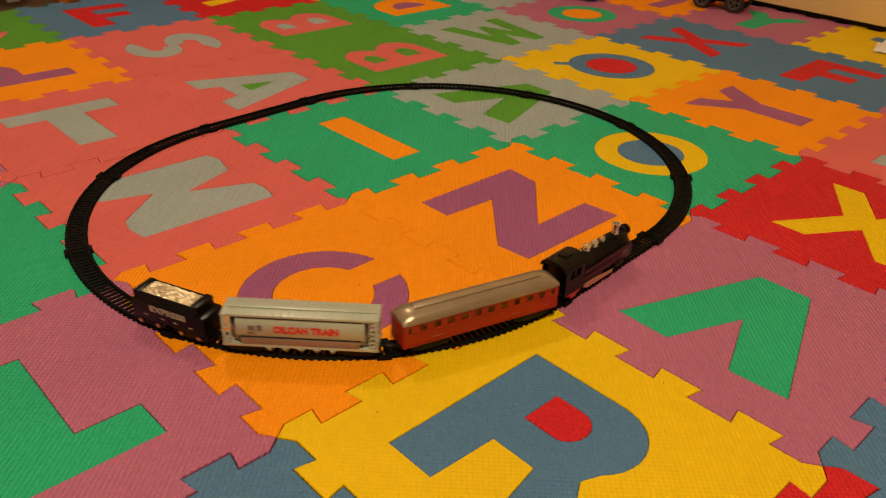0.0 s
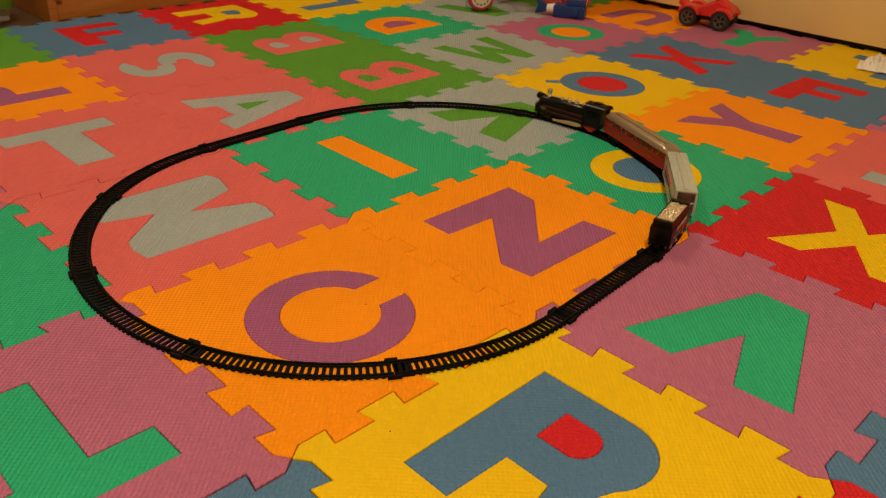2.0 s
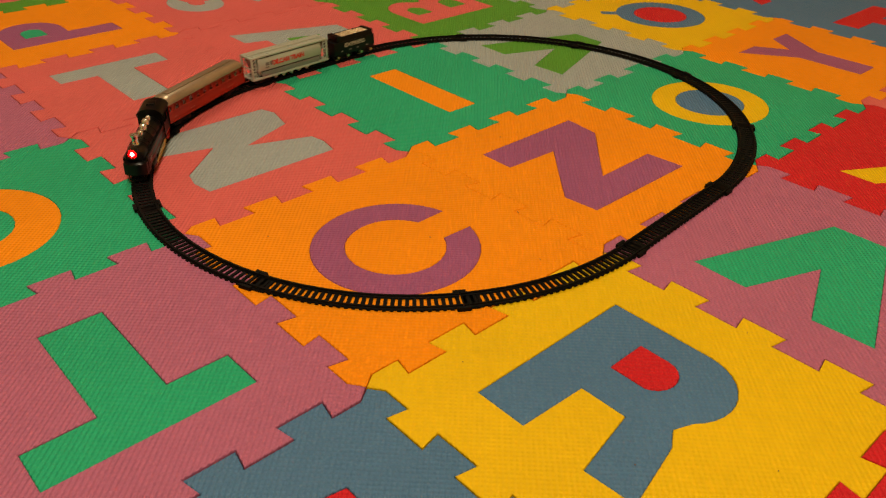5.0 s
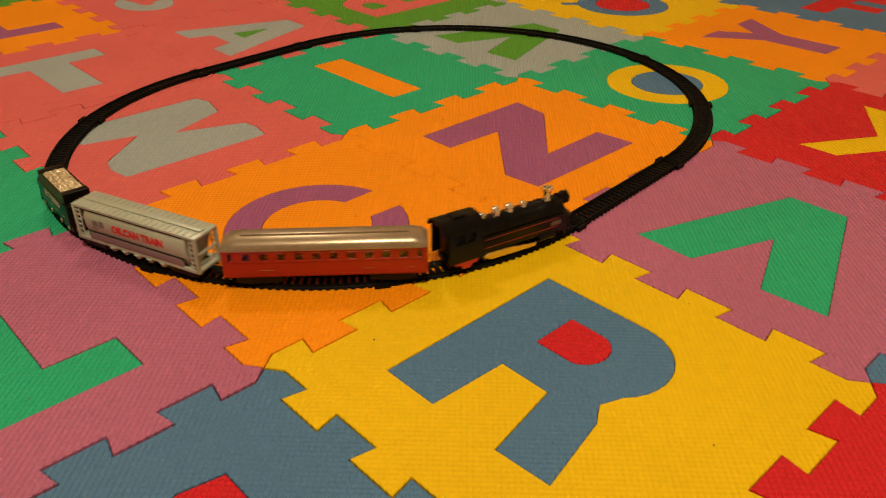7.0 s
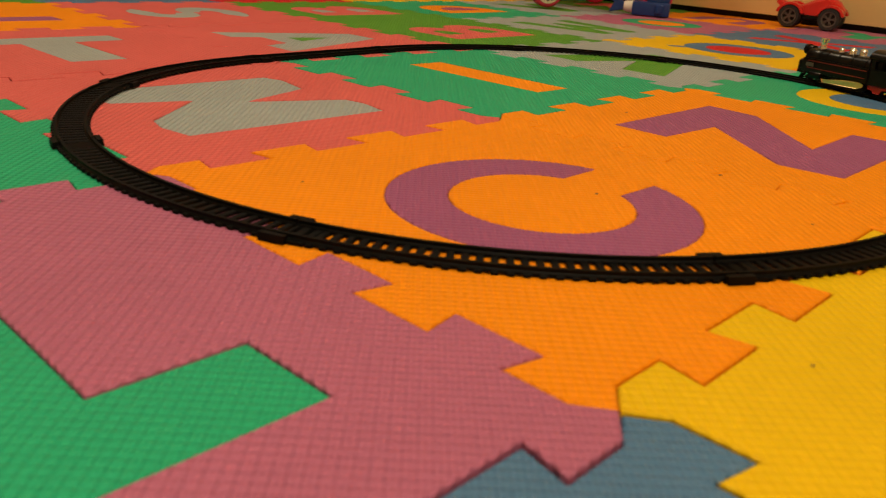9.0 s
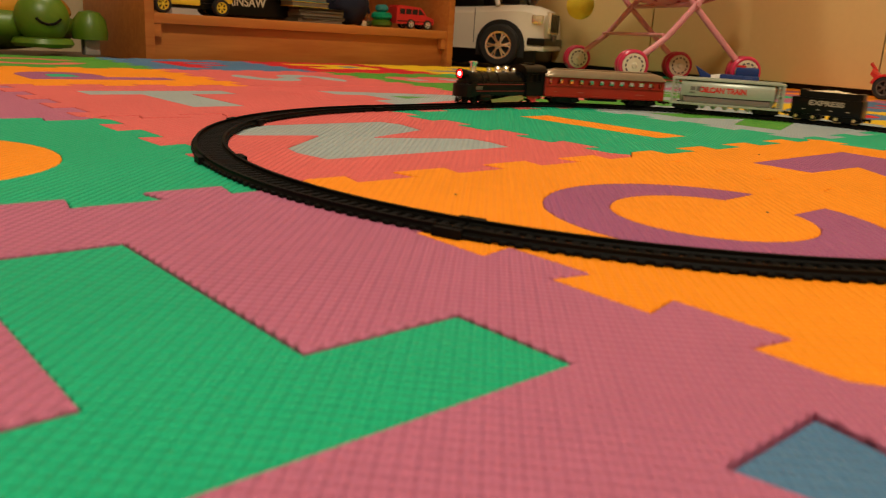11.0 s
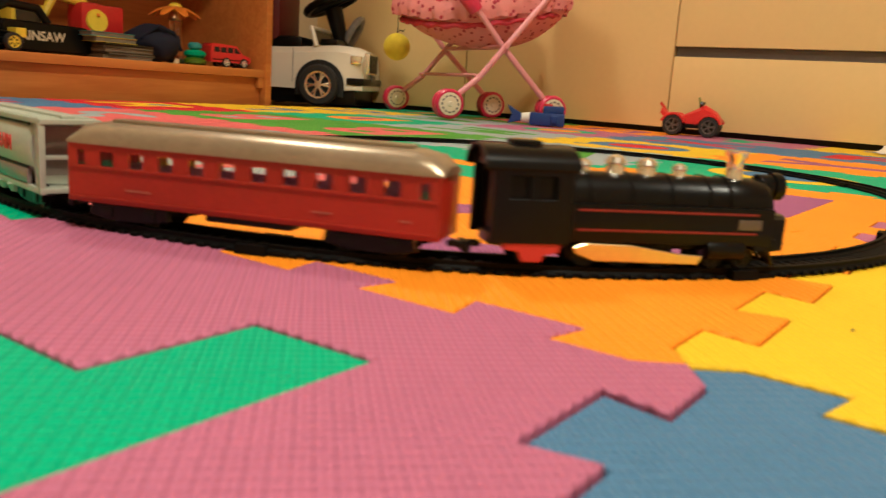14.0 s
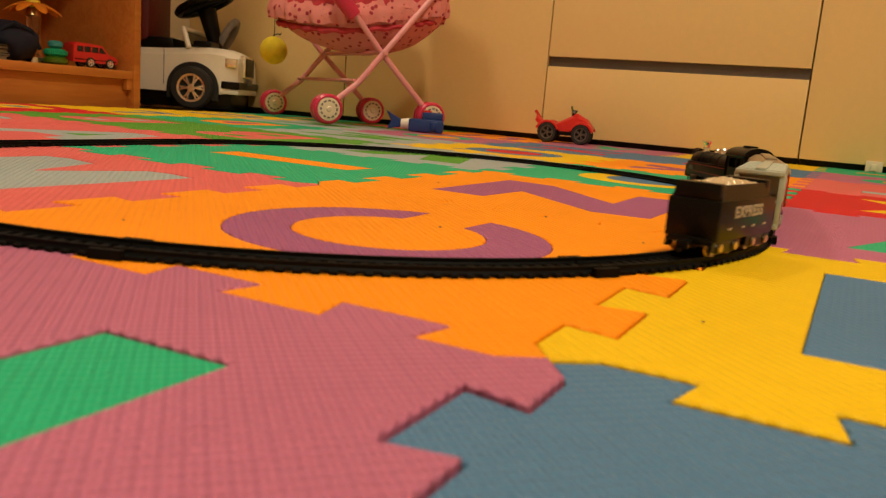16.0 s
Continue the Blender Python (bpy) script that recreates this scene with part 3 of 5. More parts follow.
# ---- toy train ----
def wheelset(parent, x, r=0.0052, mat=BLACK):
    ax = part("wheelset", rod((x, -0.0092, r), (x, 0.0092, r), 0.0011, seg=8), mat, parent)
    for y in (-0.0088, 0.0088):
        s = 1 if y > 0 else -1
        bm = lathe([(0, -0.0012), (r * 0.45, -0.0012), (r * 0.55, -0.0006), (r * 0.8, -0.0006), (r, -0.001), (r, 0.0008), (r * 1.16, 0.0010), (r * 1.16, 0.0016), (0, 0.0016)],
                   Matrix.Translation((x, y, r)) @ Matrix.Rotation(radians(90 * s), 4, "X"), 16)
        part("wheel", bm, mat, ax)


def bogie(parent, x, mat=BLACK):
    b = part("bogie", box(x - 0.017, x + 0.017, -0.0105, 0.0105, 0.0062, 0.0098, 0.0008), mat, parent)
    for y0 in (-0.0122, 0.0100):
        bm = prism([(x - 0.018, 0.0035), (x - 0.009, 0.0015), (x + 0.009, 0.0015), (x + 0.018, 0.0035), (x + 0.017, 0.0085), (x - 0.017, 0.0085)], [], 0, 0.0022, 0.0004)
        bmesh.ops.transform(bm, matrix=Matrix.Translation((0, y0 + 0.0022, 0)) @ Matrix.Rotation(radians(90), 4, "X"), verts=bm.verts)
        part("side_frame", bm, mat, b, smooth=False)
        for dx in (-0.0095, 0.0095):
            y = y0 - 0.0006 if y0 < 0 else y0 + 0.0028
            part("axle_box", box(x + dx - 0.0026, x + dx + 0.0026, min(y, y + 0.0004), max(y, y + 0.0004), 0.0028, 0.0072, 0.0002), mat, b)


def coupler(parent, x, s):
    bm = box(min(x, x + s * 0.007), max(x, x + s * 0.007), -0.0018, 0.0018, 0.0055, 0.0080, 0.0004)
    box(min(x + s * 0.006, x + s * 0.0085), max(x + s * 0.006, x + s * 0.0085), -0.0032, 0.0032, 0.0040, 0.0085, 0.0006, bm)
    part("coupler", bm, BLACK, parent)


def locomotive():
    t = thing("toy_locomotive", "black toy steam locomotive with chrome domes and a lit red headlamp", "toy train")
    part("frame", box(-0.062, 0.056, -0.0085, 0.0085, 0.0075, 0.0125, 0.0008), BLACK, t)
    part("boiler", lathe([(0, -0.034), (0.0115, -0.034), (0.0118, -0.01), (0.0113, 0.04), (0.0116, 0.0405), (0.0116, 0.058), (0.0106, 0.0605), (0.009, 0.0612), (0.0, 0.0625)],
                           Matrix.Translation((0, 0, 0.0262)) @ Matrix.Rotation(radians(90), 4, "Y"), 28), BLACK, t)
    for x in (-0.022, -0.004, 0.014, 0.031, 0.0405):
        part("boiler_band", lathe([(0.0119, -0.0007), (0.0123, -0.0005), (0.0123, 0.0005), (0.0119, 0.0007)], Matrix.Translation((x, 0, 0.0262)) @ Matrix.Rotation(radians(90), 4, "Y"), 28), BLACK, t)
    for s in (-1, 1):
        y = 0.0128 * s
        part("running_board", box(-0.034, 0.060, min(y - 0.001, y + 0.001), max(y - 0.001, y + 0.001), 0.0105, 0.0262, 0.0005), BLACK, t)
        for z in (0.0152, 0.0232):
            yy = 0.01395 * s
            part("red_line", box(-0.028, 0.052, min(yy, yy + 0.0003 * s), max(yy, yy + 0.0003 * s), z, z + 0.0009), LINEDARK, t, "thin dark red lining")
        yy = 0.0140 * s
        part("number_plate", box(0.043, 0.054, min(yy, yy + 0.0004 * s), max(yy, yy + 0.0004 * s), 0.0172, 0.0215, 0.0001), ALU, t, "dull grey plate")
        part("cylinder", rod((0.030, 0.0115 * s, 0.0082), (0.047, 0.0115 * s, 0.0082), 0.0044, seg=16, bevel=0.0006), BLACK, t)
        bm = prism([(-0.028, 0.0060), (-0.020, 0.0030), (0.026, 0.0022), (0.028, 0.0060), (0.018, 0.0066), (-0.004, 0.0098), (-0.024, 0.0104), (-0.029, 0.0086)], [], 0, 0.0014, 0.0004)
        bmesh.ops.transform(bm, matrix=Matrix.Translation((0, 0.0142 * s + 0.0007, 0)) @ Matrix.Rotation(radians(90), 4, "X"), verts=bm.verts)
        part("side_rod", bm, BRASS, t, "pale gold side rod casting", smooth=False)
        bm = prism([(-0.058, 0.0100), (-0.058, 0.0070), (-0.052, 0.0062), (-0.050, 0.0022), (-0.042, 0.0022), (-0.041, 0.0050), (-0.035, 0.0060), (-0.034, 0.0100)], [], 0, 0.0016, 0.0004)
        bmesh.ops.transform(bm, matrix=Matrix.Translation((0, 0.0138 * s + 0.0008, 0)) @ Matrix.Rotation(radians(90), 4, "X"), verts=bm.verts)
        part("firebox_side", bm, LINERED, t, "red casting below the cab", smooth=False)
    for x in (-0.022, -0.006, 0.010):
        wheelset(t, x, 0.0066)
    for x in (-0.046, 0.036, 0.050):
        wheelset(t, x, 0.0044)
    # cab with side windows
    for s in (-1, 1):
        bm = prism([(-0.064, 0.0095), (-0.031, 0.0095), (-0.031, 0.0405), (-0.064, 0.0405)], [[(-0.057, 0.027), (-0.049, 0.027), (-0.049, 0.036), (-0.057, 0.036)], [(-0.0465, 0.027), (-0.038, 0.027), (-0.038, 0.036), (-0.0465, 0.036)]], 0, 0.0014, 0.0003)
        bmesh.ops.transform(bm, matrix=Matrix.Translation((0, 0.0145 * s + 0.0007, 0)) @ Matrix.Rotation(radians(90), 4, "X"), verts=bm.verts)
        part("cab_side", bm, BLACK, t, smooth=False)
    part("cab_front", box(-0.0325, -0.031, -0.0137, 0.0137, 0.0095, 0.0405), BLACK, t)
    part("cab_inside", box(-0.060, -0.034, -0.0128, 0.0128, 0.0095, 0.0375, 0.0004), BLACK, t)
    ring = [(0.0158 * math.cos(radians(a)), 0.0388 + 0.0088 * math.sin(radians(a))) for a in range(0, 181, 15)]
    ring += [(x * 0.93, z - 0.0012) for x, z in reversed(ring)]
    part("cab_roof", loft([[(x, y, z) for y, z in ring] for x in (-0.0675, -0.029)]), BLACK, t)
    gable = [(0.0146 * math.cos(radians(a)), 0.0388 + 0.0076 * math.sin(radians(a))) for a in range(0, 181, 15)]
    for x0 in (-0.0326, -0.0642):
        part("cab_gable", loft([[(x, y, z) for y, z in gable] for x in (x0, x0 + 0.0016)]), BLACK, t, smooth=False)
    part("roof_vent", box(-0.054, -0.042, -0.005, 0.005, 0.0468, 0.0492, 0.0008), BLACK, t)
    # chrome fittings on the boiler
    top = 0.0372
    for x, r, h in ((-0.022, 0.0028, 0.0066), (-0.008, 0.0038, 0.0090), (0.006, 0.0038, 0.0082), (0.021, 0.0028, 0.0064)):
        part("dome", lathe([(r * 1.2, 0), (r, 0.0012), (r, h * 0.55), (r * 1.15, h * 0.6), (r * 0.85, h * 0.85), (0, h)], Matrix.Translation((x, 0, top - 0.0008)), 16), CHROME, t, "chrome boiler dome")
    part("chimney", lathe([(0.0044, 0), (0.0034, 0.002), (0.0036, 0.009), (0.0050, 0.0112), (0.0050, 0.0128), (0.0034, 0.0128), (0.0030, 0.008), (0, 0.008)], Matrix.Translation((0.047, 0, top - 0.0008)), 18), CHROME, t, "chrome chimney")
    part("smokebox_door", lathe([(0.0086, 0), (0.0084, 0.0012), (0.005, 0.0024), (0, 0.0028)], Matrix.Translation((0.0615, 0, 0.0250)) @ Matrix.Rotation(radians(90), 4, "Y"), 24), BLACK, t)
    lamp = part("headlamp", rod((0.058, 0, 0.0345), (0.0662, 0, 0.0345), 0.0052, seg=18, bevel=0.0005), BLACK, t)
    # the lens is widened so that its red face stands for the lamp's bloom
    part("lens", lathe([(0.0050, 0), (0.0044, 0.0014), (0.0026, 0.0022)], Matrix.Translation((0.0663, 0, 0.0345)) @ Matrix.Rotation(radians(90), 4, "Y"), 16), LAMPRED, lamp, "glowing red lamp lens")
    part("lamp_hood", lathe([(0.0053, 0), (0.0060, 0), (0.0060, 0.0042), (0.0053, 0.0042)], Matrix.Translation((0.0650, 0, 0.0345)) @ Matrix.Rotation(radians(90), 4, "Y"), 20), BLACK, lamp, "black lamp rim")
    part("bulb", ball((0.0682, 0, 0.0345), (0.0008, 0.0026, 0.0026), 12, 8), LAMPCORE, lamp, "bright bulb")
    prof = [(0.052, -0.0138), (0.066, -0.0128), (0.0695, -0.008), (0.0705, 0.0), (0.0695, 0.008), (0.066, 0.0128), (0.052, 0.0138)]
    part("front_apron", prism(prof, [], 0.0085, 0.0235, 0.0016), BLACK, t)
    # front beam, buffers and cow catcher
    part("buffer_beam", box(0.0585, 0.0625, -0.0135, 0.0135, 0.0082, 0.0135, 0.0006), BLACK, t)
    bm = bmesh.new()
    for k in range(7):
        y = -0.0108 + 0.0036 * k
        rod((0.0605, y, 0.0088), (0.0685 - abs(y) * 0.35, y * 0.8, 0.0016), 0.0008, seg=6, bm=bm)
    rod((0.0685 - 0.0037, -0.0086, 0.0016), (0.0690, 0, 0.0016), 0.0009, seg=6, bm=bm)
    rod((0.0685 - 0.0037, 0.0086, 0.0016), (0.0690, 0, 0.0016), 0.0009, seg=6, bm=bm)
    part("cow_catcher", bm, BLACK, t)
    coupler(t, -0.0635, -1)
    return t


def coach():
    t = thing("toy_passenger_coach", "dark red toy passenger coach with a bronze grey roof", "toy train")
    L = 0.0765
    part("floor", box(-L, L, -0.0122, 0.0122, 0.0088, 0.0120, 0.0006), TRAINRED, t)
    holes = [[(x - w, 0.0248), (x + w, 0.0248), (x + w, 0.0312), (x - w, 0.0312)] for x, w in [(-0.0585 + 0.013 * k, 0.0031) for k in range(10)] + [(-0.0705, 0.0016), (0.0705, 0.0016)]]
    for s in (-1, 1):
        bm = prism([(-L, 0.0088), (L, 0.0088), (L, 0.0345), (-L, 0.0345)], holes, 0, 0.0012, 0.0002)
        bmesh.ops.transform(bm, matrix=Matrix.Translation((0, 0.0129 * s + 0.0006, 0)) @ Matrix.Rotation(radians(90), 4, "X"), verts=bm.verts)
        part("side_wall", bm, TRAINRED, t, smooth=False)
        part("end_wall", box(min(L * s, L * s - 0.0014 * s), max(L * s, L * s - 0.0014 * s), -0.0122, 0.0122, 0.0120, 0.0342, 0.0002), TRAINRED, t)
    prof = [(-0.0145, 0.0340), (0.0145, 0.0340), (0.0145, 0.0365), (0.0125, 0.0400), (0.0080, 0.0428), (0.0, 0.0438), (-0.0080, 0.0428), (-0.0125, 0.0400), (-0.0145, 0.0365)]
    rings = []
    for x, k in ((-L - 0.0005, 0.0), (-L + 0.004, 0.75), (-L + 0.011, 1.0), (L - 0.011, 1.0), (L - 0.004, 0.75), (L + 0.0005, 0.0)):
        rings.append([(x, y * (0.94 + 0.06 * k), 0.0340 + (z - 0.0340) * (0.35 + 0.65 * k)) for y, z in prof])
    roof = part("roof", loft(rings), ROOF, t, "bronze grey clerestory roof")
    part("roof_ridge", box(-L + 0.014, L - 0.014, -0.0042, 0.0042, 0.0432, 0.0448, 0.0007), ROOF, roof)
    pane = mesh_of("window", box(-0.0031, 0.0031, -0.0001, 0.0001, -0.0032, 0.0032), CLEARPANE)
    trim = mesh_of("window_frame", prism([(-0.0038, -0.0039), (0.0038, -0.0039), (0.0038, 0.0039), (-0.0038, 0.0039)], [[(-0.0031, -0.0027), (-0.0026, -0.0032), (0.0026, -0.0032), (0.0031, -0.0027), (0.0031, 0.0027), (0.0026, 0.0032), (-0.0026, 0.0032), (-0.0031, 0.0027)]], 0, 0.0005, 0.0001), TRAINRED)
    small = mesh_of("small_window", box(-0.0016, 0.0016, -0.0001, 0.0001, -0.0032, 0.0032), CLEARPANE)
    for s in (-1, 1):
        for k in range(10):
            m = Matrix.Translation((-0.0585 + 0.013 * k, 0.0130 * s, 0.0280))
            w = shared("window", pane, t, m)
            f = shared("window_frame", trim, w, Matrix.Rotation(radians(90 * s), 4, "X") @ Matrix.Rotation(math.pi if s < 0 else 0, 4, "Z"))
            f.location = (0, 0.0004 * s, 0)
            f.rotation_euler = Euler((radians(-90 * s), 0, 0))
        for x in (-0.0705, 0.0705):
            shared("end_window", small, t, Matrix.Translation((x, 0.0130 * s, 0.0280)))
        for z in (0.0235, 0.0105):
            y = 0.0136 * s
            part("moulding", box(-L + 0.001, L - 0.001, min(y, y + 0.0006 * s), max(y, y + 0.0006 * s), z, z + 0.0010, 0.0002), TRAINRED, t)
        for x, w in ((-0.05, 0.011), (0.028, 0.008), (0.062, 0.004)):
            y = 0.0137 * s
            part("faded_print", box(x, x + w, min(y, y + 0.0002 * s), max(y, y + 0.0002 * s), 0.0152, 0.0158), FADED, t, "faded lettering strip")
    for x in (-L, L):
        s = 1 if x > 0 else -1
        part("end_door", box(min(x, x + 0.0006 * s), max(x, x + 0.0006 * s), -0.004, 0.004, 0.011, 0.031, 0.0002), TRAINRED, t)
    part("underframe", box(-0.018, 0.018, -0.009, 0.009, 0.0052, 0.0086, 0.0008), BLACK, t)
    for x in (-0.050, 0.050):
        bogie(t, x)
        for d in (-0.0095, 0.0095):
            wheelset(t, x + d)
    coupler(t, -L, -1)
    coupler(t, L, 1)
    return t


def hopper():
    t = thing("toy_tank_wagon", "grey green toy tank wagon with red lettering along its side", "toy train")
    # barrel with sloped underside
    prof = [(0.0, 0.0105), (0.0085, 0.0110), (0.0120, 0.0185), (0.0132, 0.0190), (0.0146, 0.0245), (0.0146, 0.0310), (0.0128, 0.0372), (0.0100, 0.0395)]
    ring = prof + [(-y, z) for y, z in reversed(prof[1:])]
    part("tank", loft([[(x, y * k, z) for y, z in ring] for x, k in ((-0.0605, 0.9), (-0.058, 1.0), (0.058, 1.0), (0.0605, 0.9))]), HOPPER, t)
    part("top_walkway", box(-0.0735, 0.0735, -0.0135, 0.0135, 0.0395, 0.0420, 0.0005), HOPPER, t)
    rib = mesh_of("walkway_rib", box(-0.0010, 0.0010, -0.0128, 0.0128, 0.0, 0.0008, 0.0002, seg=1), HOPPER)
    for k in range(20):
        shared("walkway_rib", rib, t, Matrix.Translation((-0.067 + 0.00705 * k, 0, 0.0418)))
    part("hatch_rail", box(-0.070, 0.070, -0.0030, 0.0030, 0.0420, 0.0436, 0.0004), HOPPER, t)
    for s in (-1, 1):
        y = 0.0128 * s
        part("lower_panel", box(-0.056, 0.056, min(y - 0.001 * s, y + 0.0012 * s), max(y - 0.001 * s, y + 0.0012 * s), 0.0108, 0.0180, 0.0006), HOPPERDARK, t, "lower panel, its mauve tint standing for the mirrored mat")
        part("sill", box(-0.0735, 0.0735, min(y - 0.001, y + 0.0018), max(y - 0.001, y + 0.0018), 0.0075, 0.0105, 0.0006), HOPPER, t)
        # raised near-black strips stand for the shade above and below the tank
        for z0, z1, yg in ((0.0182, 0.0194, 0.0132), (0.0384, 0.0396, 0.0126)):
            yg *= s
            part("gap_shade_strip", box(-0.0575, 0.0575, min(yg, yg + 0.0006 * s), max(yg, yg + 0.0006 * s), z0, z1), DARK, t, "dark strip standing for the shade in the tank's gaps")
        for k in range(5):
            x = -0.030 + 0.015 * k
            part("outlet", lathe([(0.0, -0.0045), (0.0022, -0.004), (0.0042, 0.0)], Matrix.Translation((x, y * 0.9, 0.0078)), 10), HOPPER, t)
        yy = 0.01475 * s
        turn = Matrix.Rotation(0 if s < 0 else math.pi, 4, "Z") @ Matrix.Rotation(radians(90), 4, "X")
        put("lettering", writing("OILCAN TRAIN", 0.0092, REDPRINT, bold=0.00050), t, Matrix.Translation((0.006, yy, 0.0280)) @ turn @ Matrix.Diagonal((0.96, 1.0, 1, 1)), "red lettering OILCAN TRAIN")
        for x, w, z, h in ((-0.048, 0.006, 0.0265, 0.005), (-0.040, 0.005, 0.0262, 0.006), (-0.049, 0.007, 0.0235, 0.0012)):
            part("printed_mark", box(x if s < 0 else -x - w, x + w if s < 0 else -x, min(yy, yy + 0.0002 * s), max(yy, yy + 0.0002 * s), z, z + h), GREYPRINT, t, "small grey printed mark")
    for s in (-1, 1):
        x = 0.0715 * s
        for y in (-0.0125, 0.0125):
            part("end_post", box(x - 0.0014, x + 0.0014, y - 0.0014, y + 0.0014, 0.0078, 0.0400, 0.0003), HOPPER, t)
            bm = bmesh.new()
            for k in range(6):
                rod((x - 0.006 * s, y, 0.0125 + 0.0048 * k), (x, y, 0.0125 + 0.0048 * k), 0.0006, seg=6, bm=bm)
            rod((x - 0.0062 * s, y, 0.009), (x - 0.0062 * s, y, 0.0398), 0.0008, seg=6, bm=bm)
            part("ladder", bm, HOPPER, t)
        part("end_platform", box(min(x, x - 0.012 * s) - 0.001, max(x, x - 0.012 * s) + 0.001, -0.0125, 0.0125, 0.0078, 0.0102, 0.0004), HOPPER, t)
        part("cross_bar", box(x - 0.001, x + 0.001, -0.0125, 0.0125, 0.0235, 0.0255, 0.0003), HOPPER, t)
        part("slope_sheet", loft([[(s * a, y, z) for y in (-0.011, 0.011)] + [(s * (a + 0.0012), y, z) for y in (0.011, -0.011)] for a, z in ((0.0585, 0.012), (0.066, 0.0385))]), HOPPERDARK, t, smooth=False)
        coupler(t, 0.0735 * s, s)
    for x in (-0.052, 0.052):
        bogie(t, x)
        for d in (-0.0095, 0.0095):
            wheelset(t, x + d)
    return t


def tender():
    t = thing("toy_tender", "black toy coal tender with dull lettering and pale gold load", "toy train")
    L = 0.0385
    sec = lambda k, z: [(-L * k, -0.0135 * k, z), (L * k, -0.0135 * k, z), (L * k, 0.0135 * k, z), (-L * k, 0.0135 * k, z)]
    part("body", box(-L, L, -0.0135, 0.0135, 0.0085, 0.0290, 0.0008), BLACK, t)
    for s in (-1, 1):
        part("side_flare", loft([[(-L * 0.96, 0.0130 * s, 0.0285), (L * 0.80, 0.0130 * s, 0.0285), (L * 0.80, 0.0118 * s, 0.0285), (-L * 0.96, 0.0118 * s, 0.0285)],
                                 [(-L * 0.80, 0.0112 * s, 0.0368), (L * 0.62, 0.0112 * s, 0.0368), (L * 0.62, 0.0100 * s, 0.0368), (-L * 0.80, 0.0100 * s, 0.0368)]]), BLACK, t, smooth=False)
        yy = 0.01365 * s
        turn = Matrix.Rotation(0 if s < 0 else math.pi, 4, "Z") @ Matrix.Rotation(radians(90), 4, "X")
        put("lettering", writing("EXPRESS", 0.0098, DIMPRINT, bold=0.00030), t, Matrix.Translation((0.0, yy, 0.0225)) @ turn @ Matrix.Diagonal((1.05, 0.85, 1, 1)), "dull cream lettering EXPRESS")
        for x in (-0.024, -0.006, 0.008, 0.024):
            part("printed_mark", box(x - 0.002, x + 0.002, min(yy, yy + 0.0002 * s), max(yy, yy + 0.0002 * s), 0.0140, 0.0150), DIMPRINT, t, "small dull cream dash")
    part("end_panel", box(-L * 0.96, -L * 0.78, -0.0118, 0.0118, 0.0285, 0.0375, 0.001), BLACK, t)
    part("front_panel", box(L * 0.62, L * 0.82, -0.0118, 0.0118, 0.0285, 0.0385, 0.001), BLACK, t)
    bm = bmesh.new()
    rnd = random.Random(4)
    nx, ny = 26, 12
    grid = [[bm.verts.new((-L * 0.80 + L * 1.44 * a / nx, -0.0105 + 0.021 * b / ny, 0.0355 + (0.0030 * math.sin(math.pi * a / nx) * math.sin(math.pi * b / ny)) + rnd.uniform(-0.0009, 0.0012))) for b in range(ny + 1)] for a in range(nx + 1)]
    for a in range(nx):
        for b in range(ny):
            bm.faces.new((grid[a][b], grid[a + 1][b], grid[a + 1][b + 1], grid[a][b + 1]))
    part("coal_load", bm, COAL, t, "pale gold nugget load", smooth=False)
    for x in (-0.022, 0.022):
        bogie(t, x, BLACK)
        for d in (-0.0095, 0.0095):
            wheelset(t, x + d, 0.0052, BRASS)
            for s in (-1, 1):
                y = 0.0128 * s
                part("axle_cap", rod((x + d, y, 0.0050), (x + d, y + 0.0010 * s, 0.0050), 0.0022, seg=10), BRASS, t, "pale gold axle cap")
    coupler(t, -L, -1)
    coupler(t, L, 1)
    return t


LOCO, COACH, HOPPER_CAR, TENDER = locomotive(), coach(), hopper(), tender()
LOCO.scale, COACH.scale, HOPPER_CAR.scale, TENDER.scale = (0.935, 0.93, 0.93), (1.02, 0.95, 0.92), (0.89, 0.95, 0.92), (1.0, 0.95, 0.92)


# ---- shelf and what stands on it ----
def shelf_unit():
    x0, x1, y0, y1 = 0.408, 1.178, 1.472, 1.80
    t = thing("shelf_unit", "beech veneer toy shelf with open compartments", "shelf", pose(x0, y0, 0))
    w, d = x1 - x0, y1 - y0
    # the upper shelf is unseen; its added height keeps lamp light off the turtle
    for a in (0.0, w - 0.018):
        part("side_panel", box(a, a + 0.018, 0, d, -0.009, 1.60, 0.001), BEECH, t)
    for z in (0.064, 0.42, 0.80, 1.18, 1.58):
        part("shelf_board", box(0.0185, w - 0.0185, 0.004, d, z, z + 0.019, 0.001), BEECH, t)
    part("plinth", box(0.0185, w - 0.0185, 0.022, 0.038, -0.009, 0.0635, 0.001), BEECH, t)
    for x in (0.0186, w - 0.0336):
        part("corner_block", box(x, x + 0.015, 0.006, 0.0215, 0.040, 0.0635, 0.001), BEECH, t)
    part("back_panel", box(0.0005, w - 0.0005, d + 0.0005, d + 0.006, 0.0, 1.60), BEECH, t)


shelf_unit()
SHELF = 0.0832


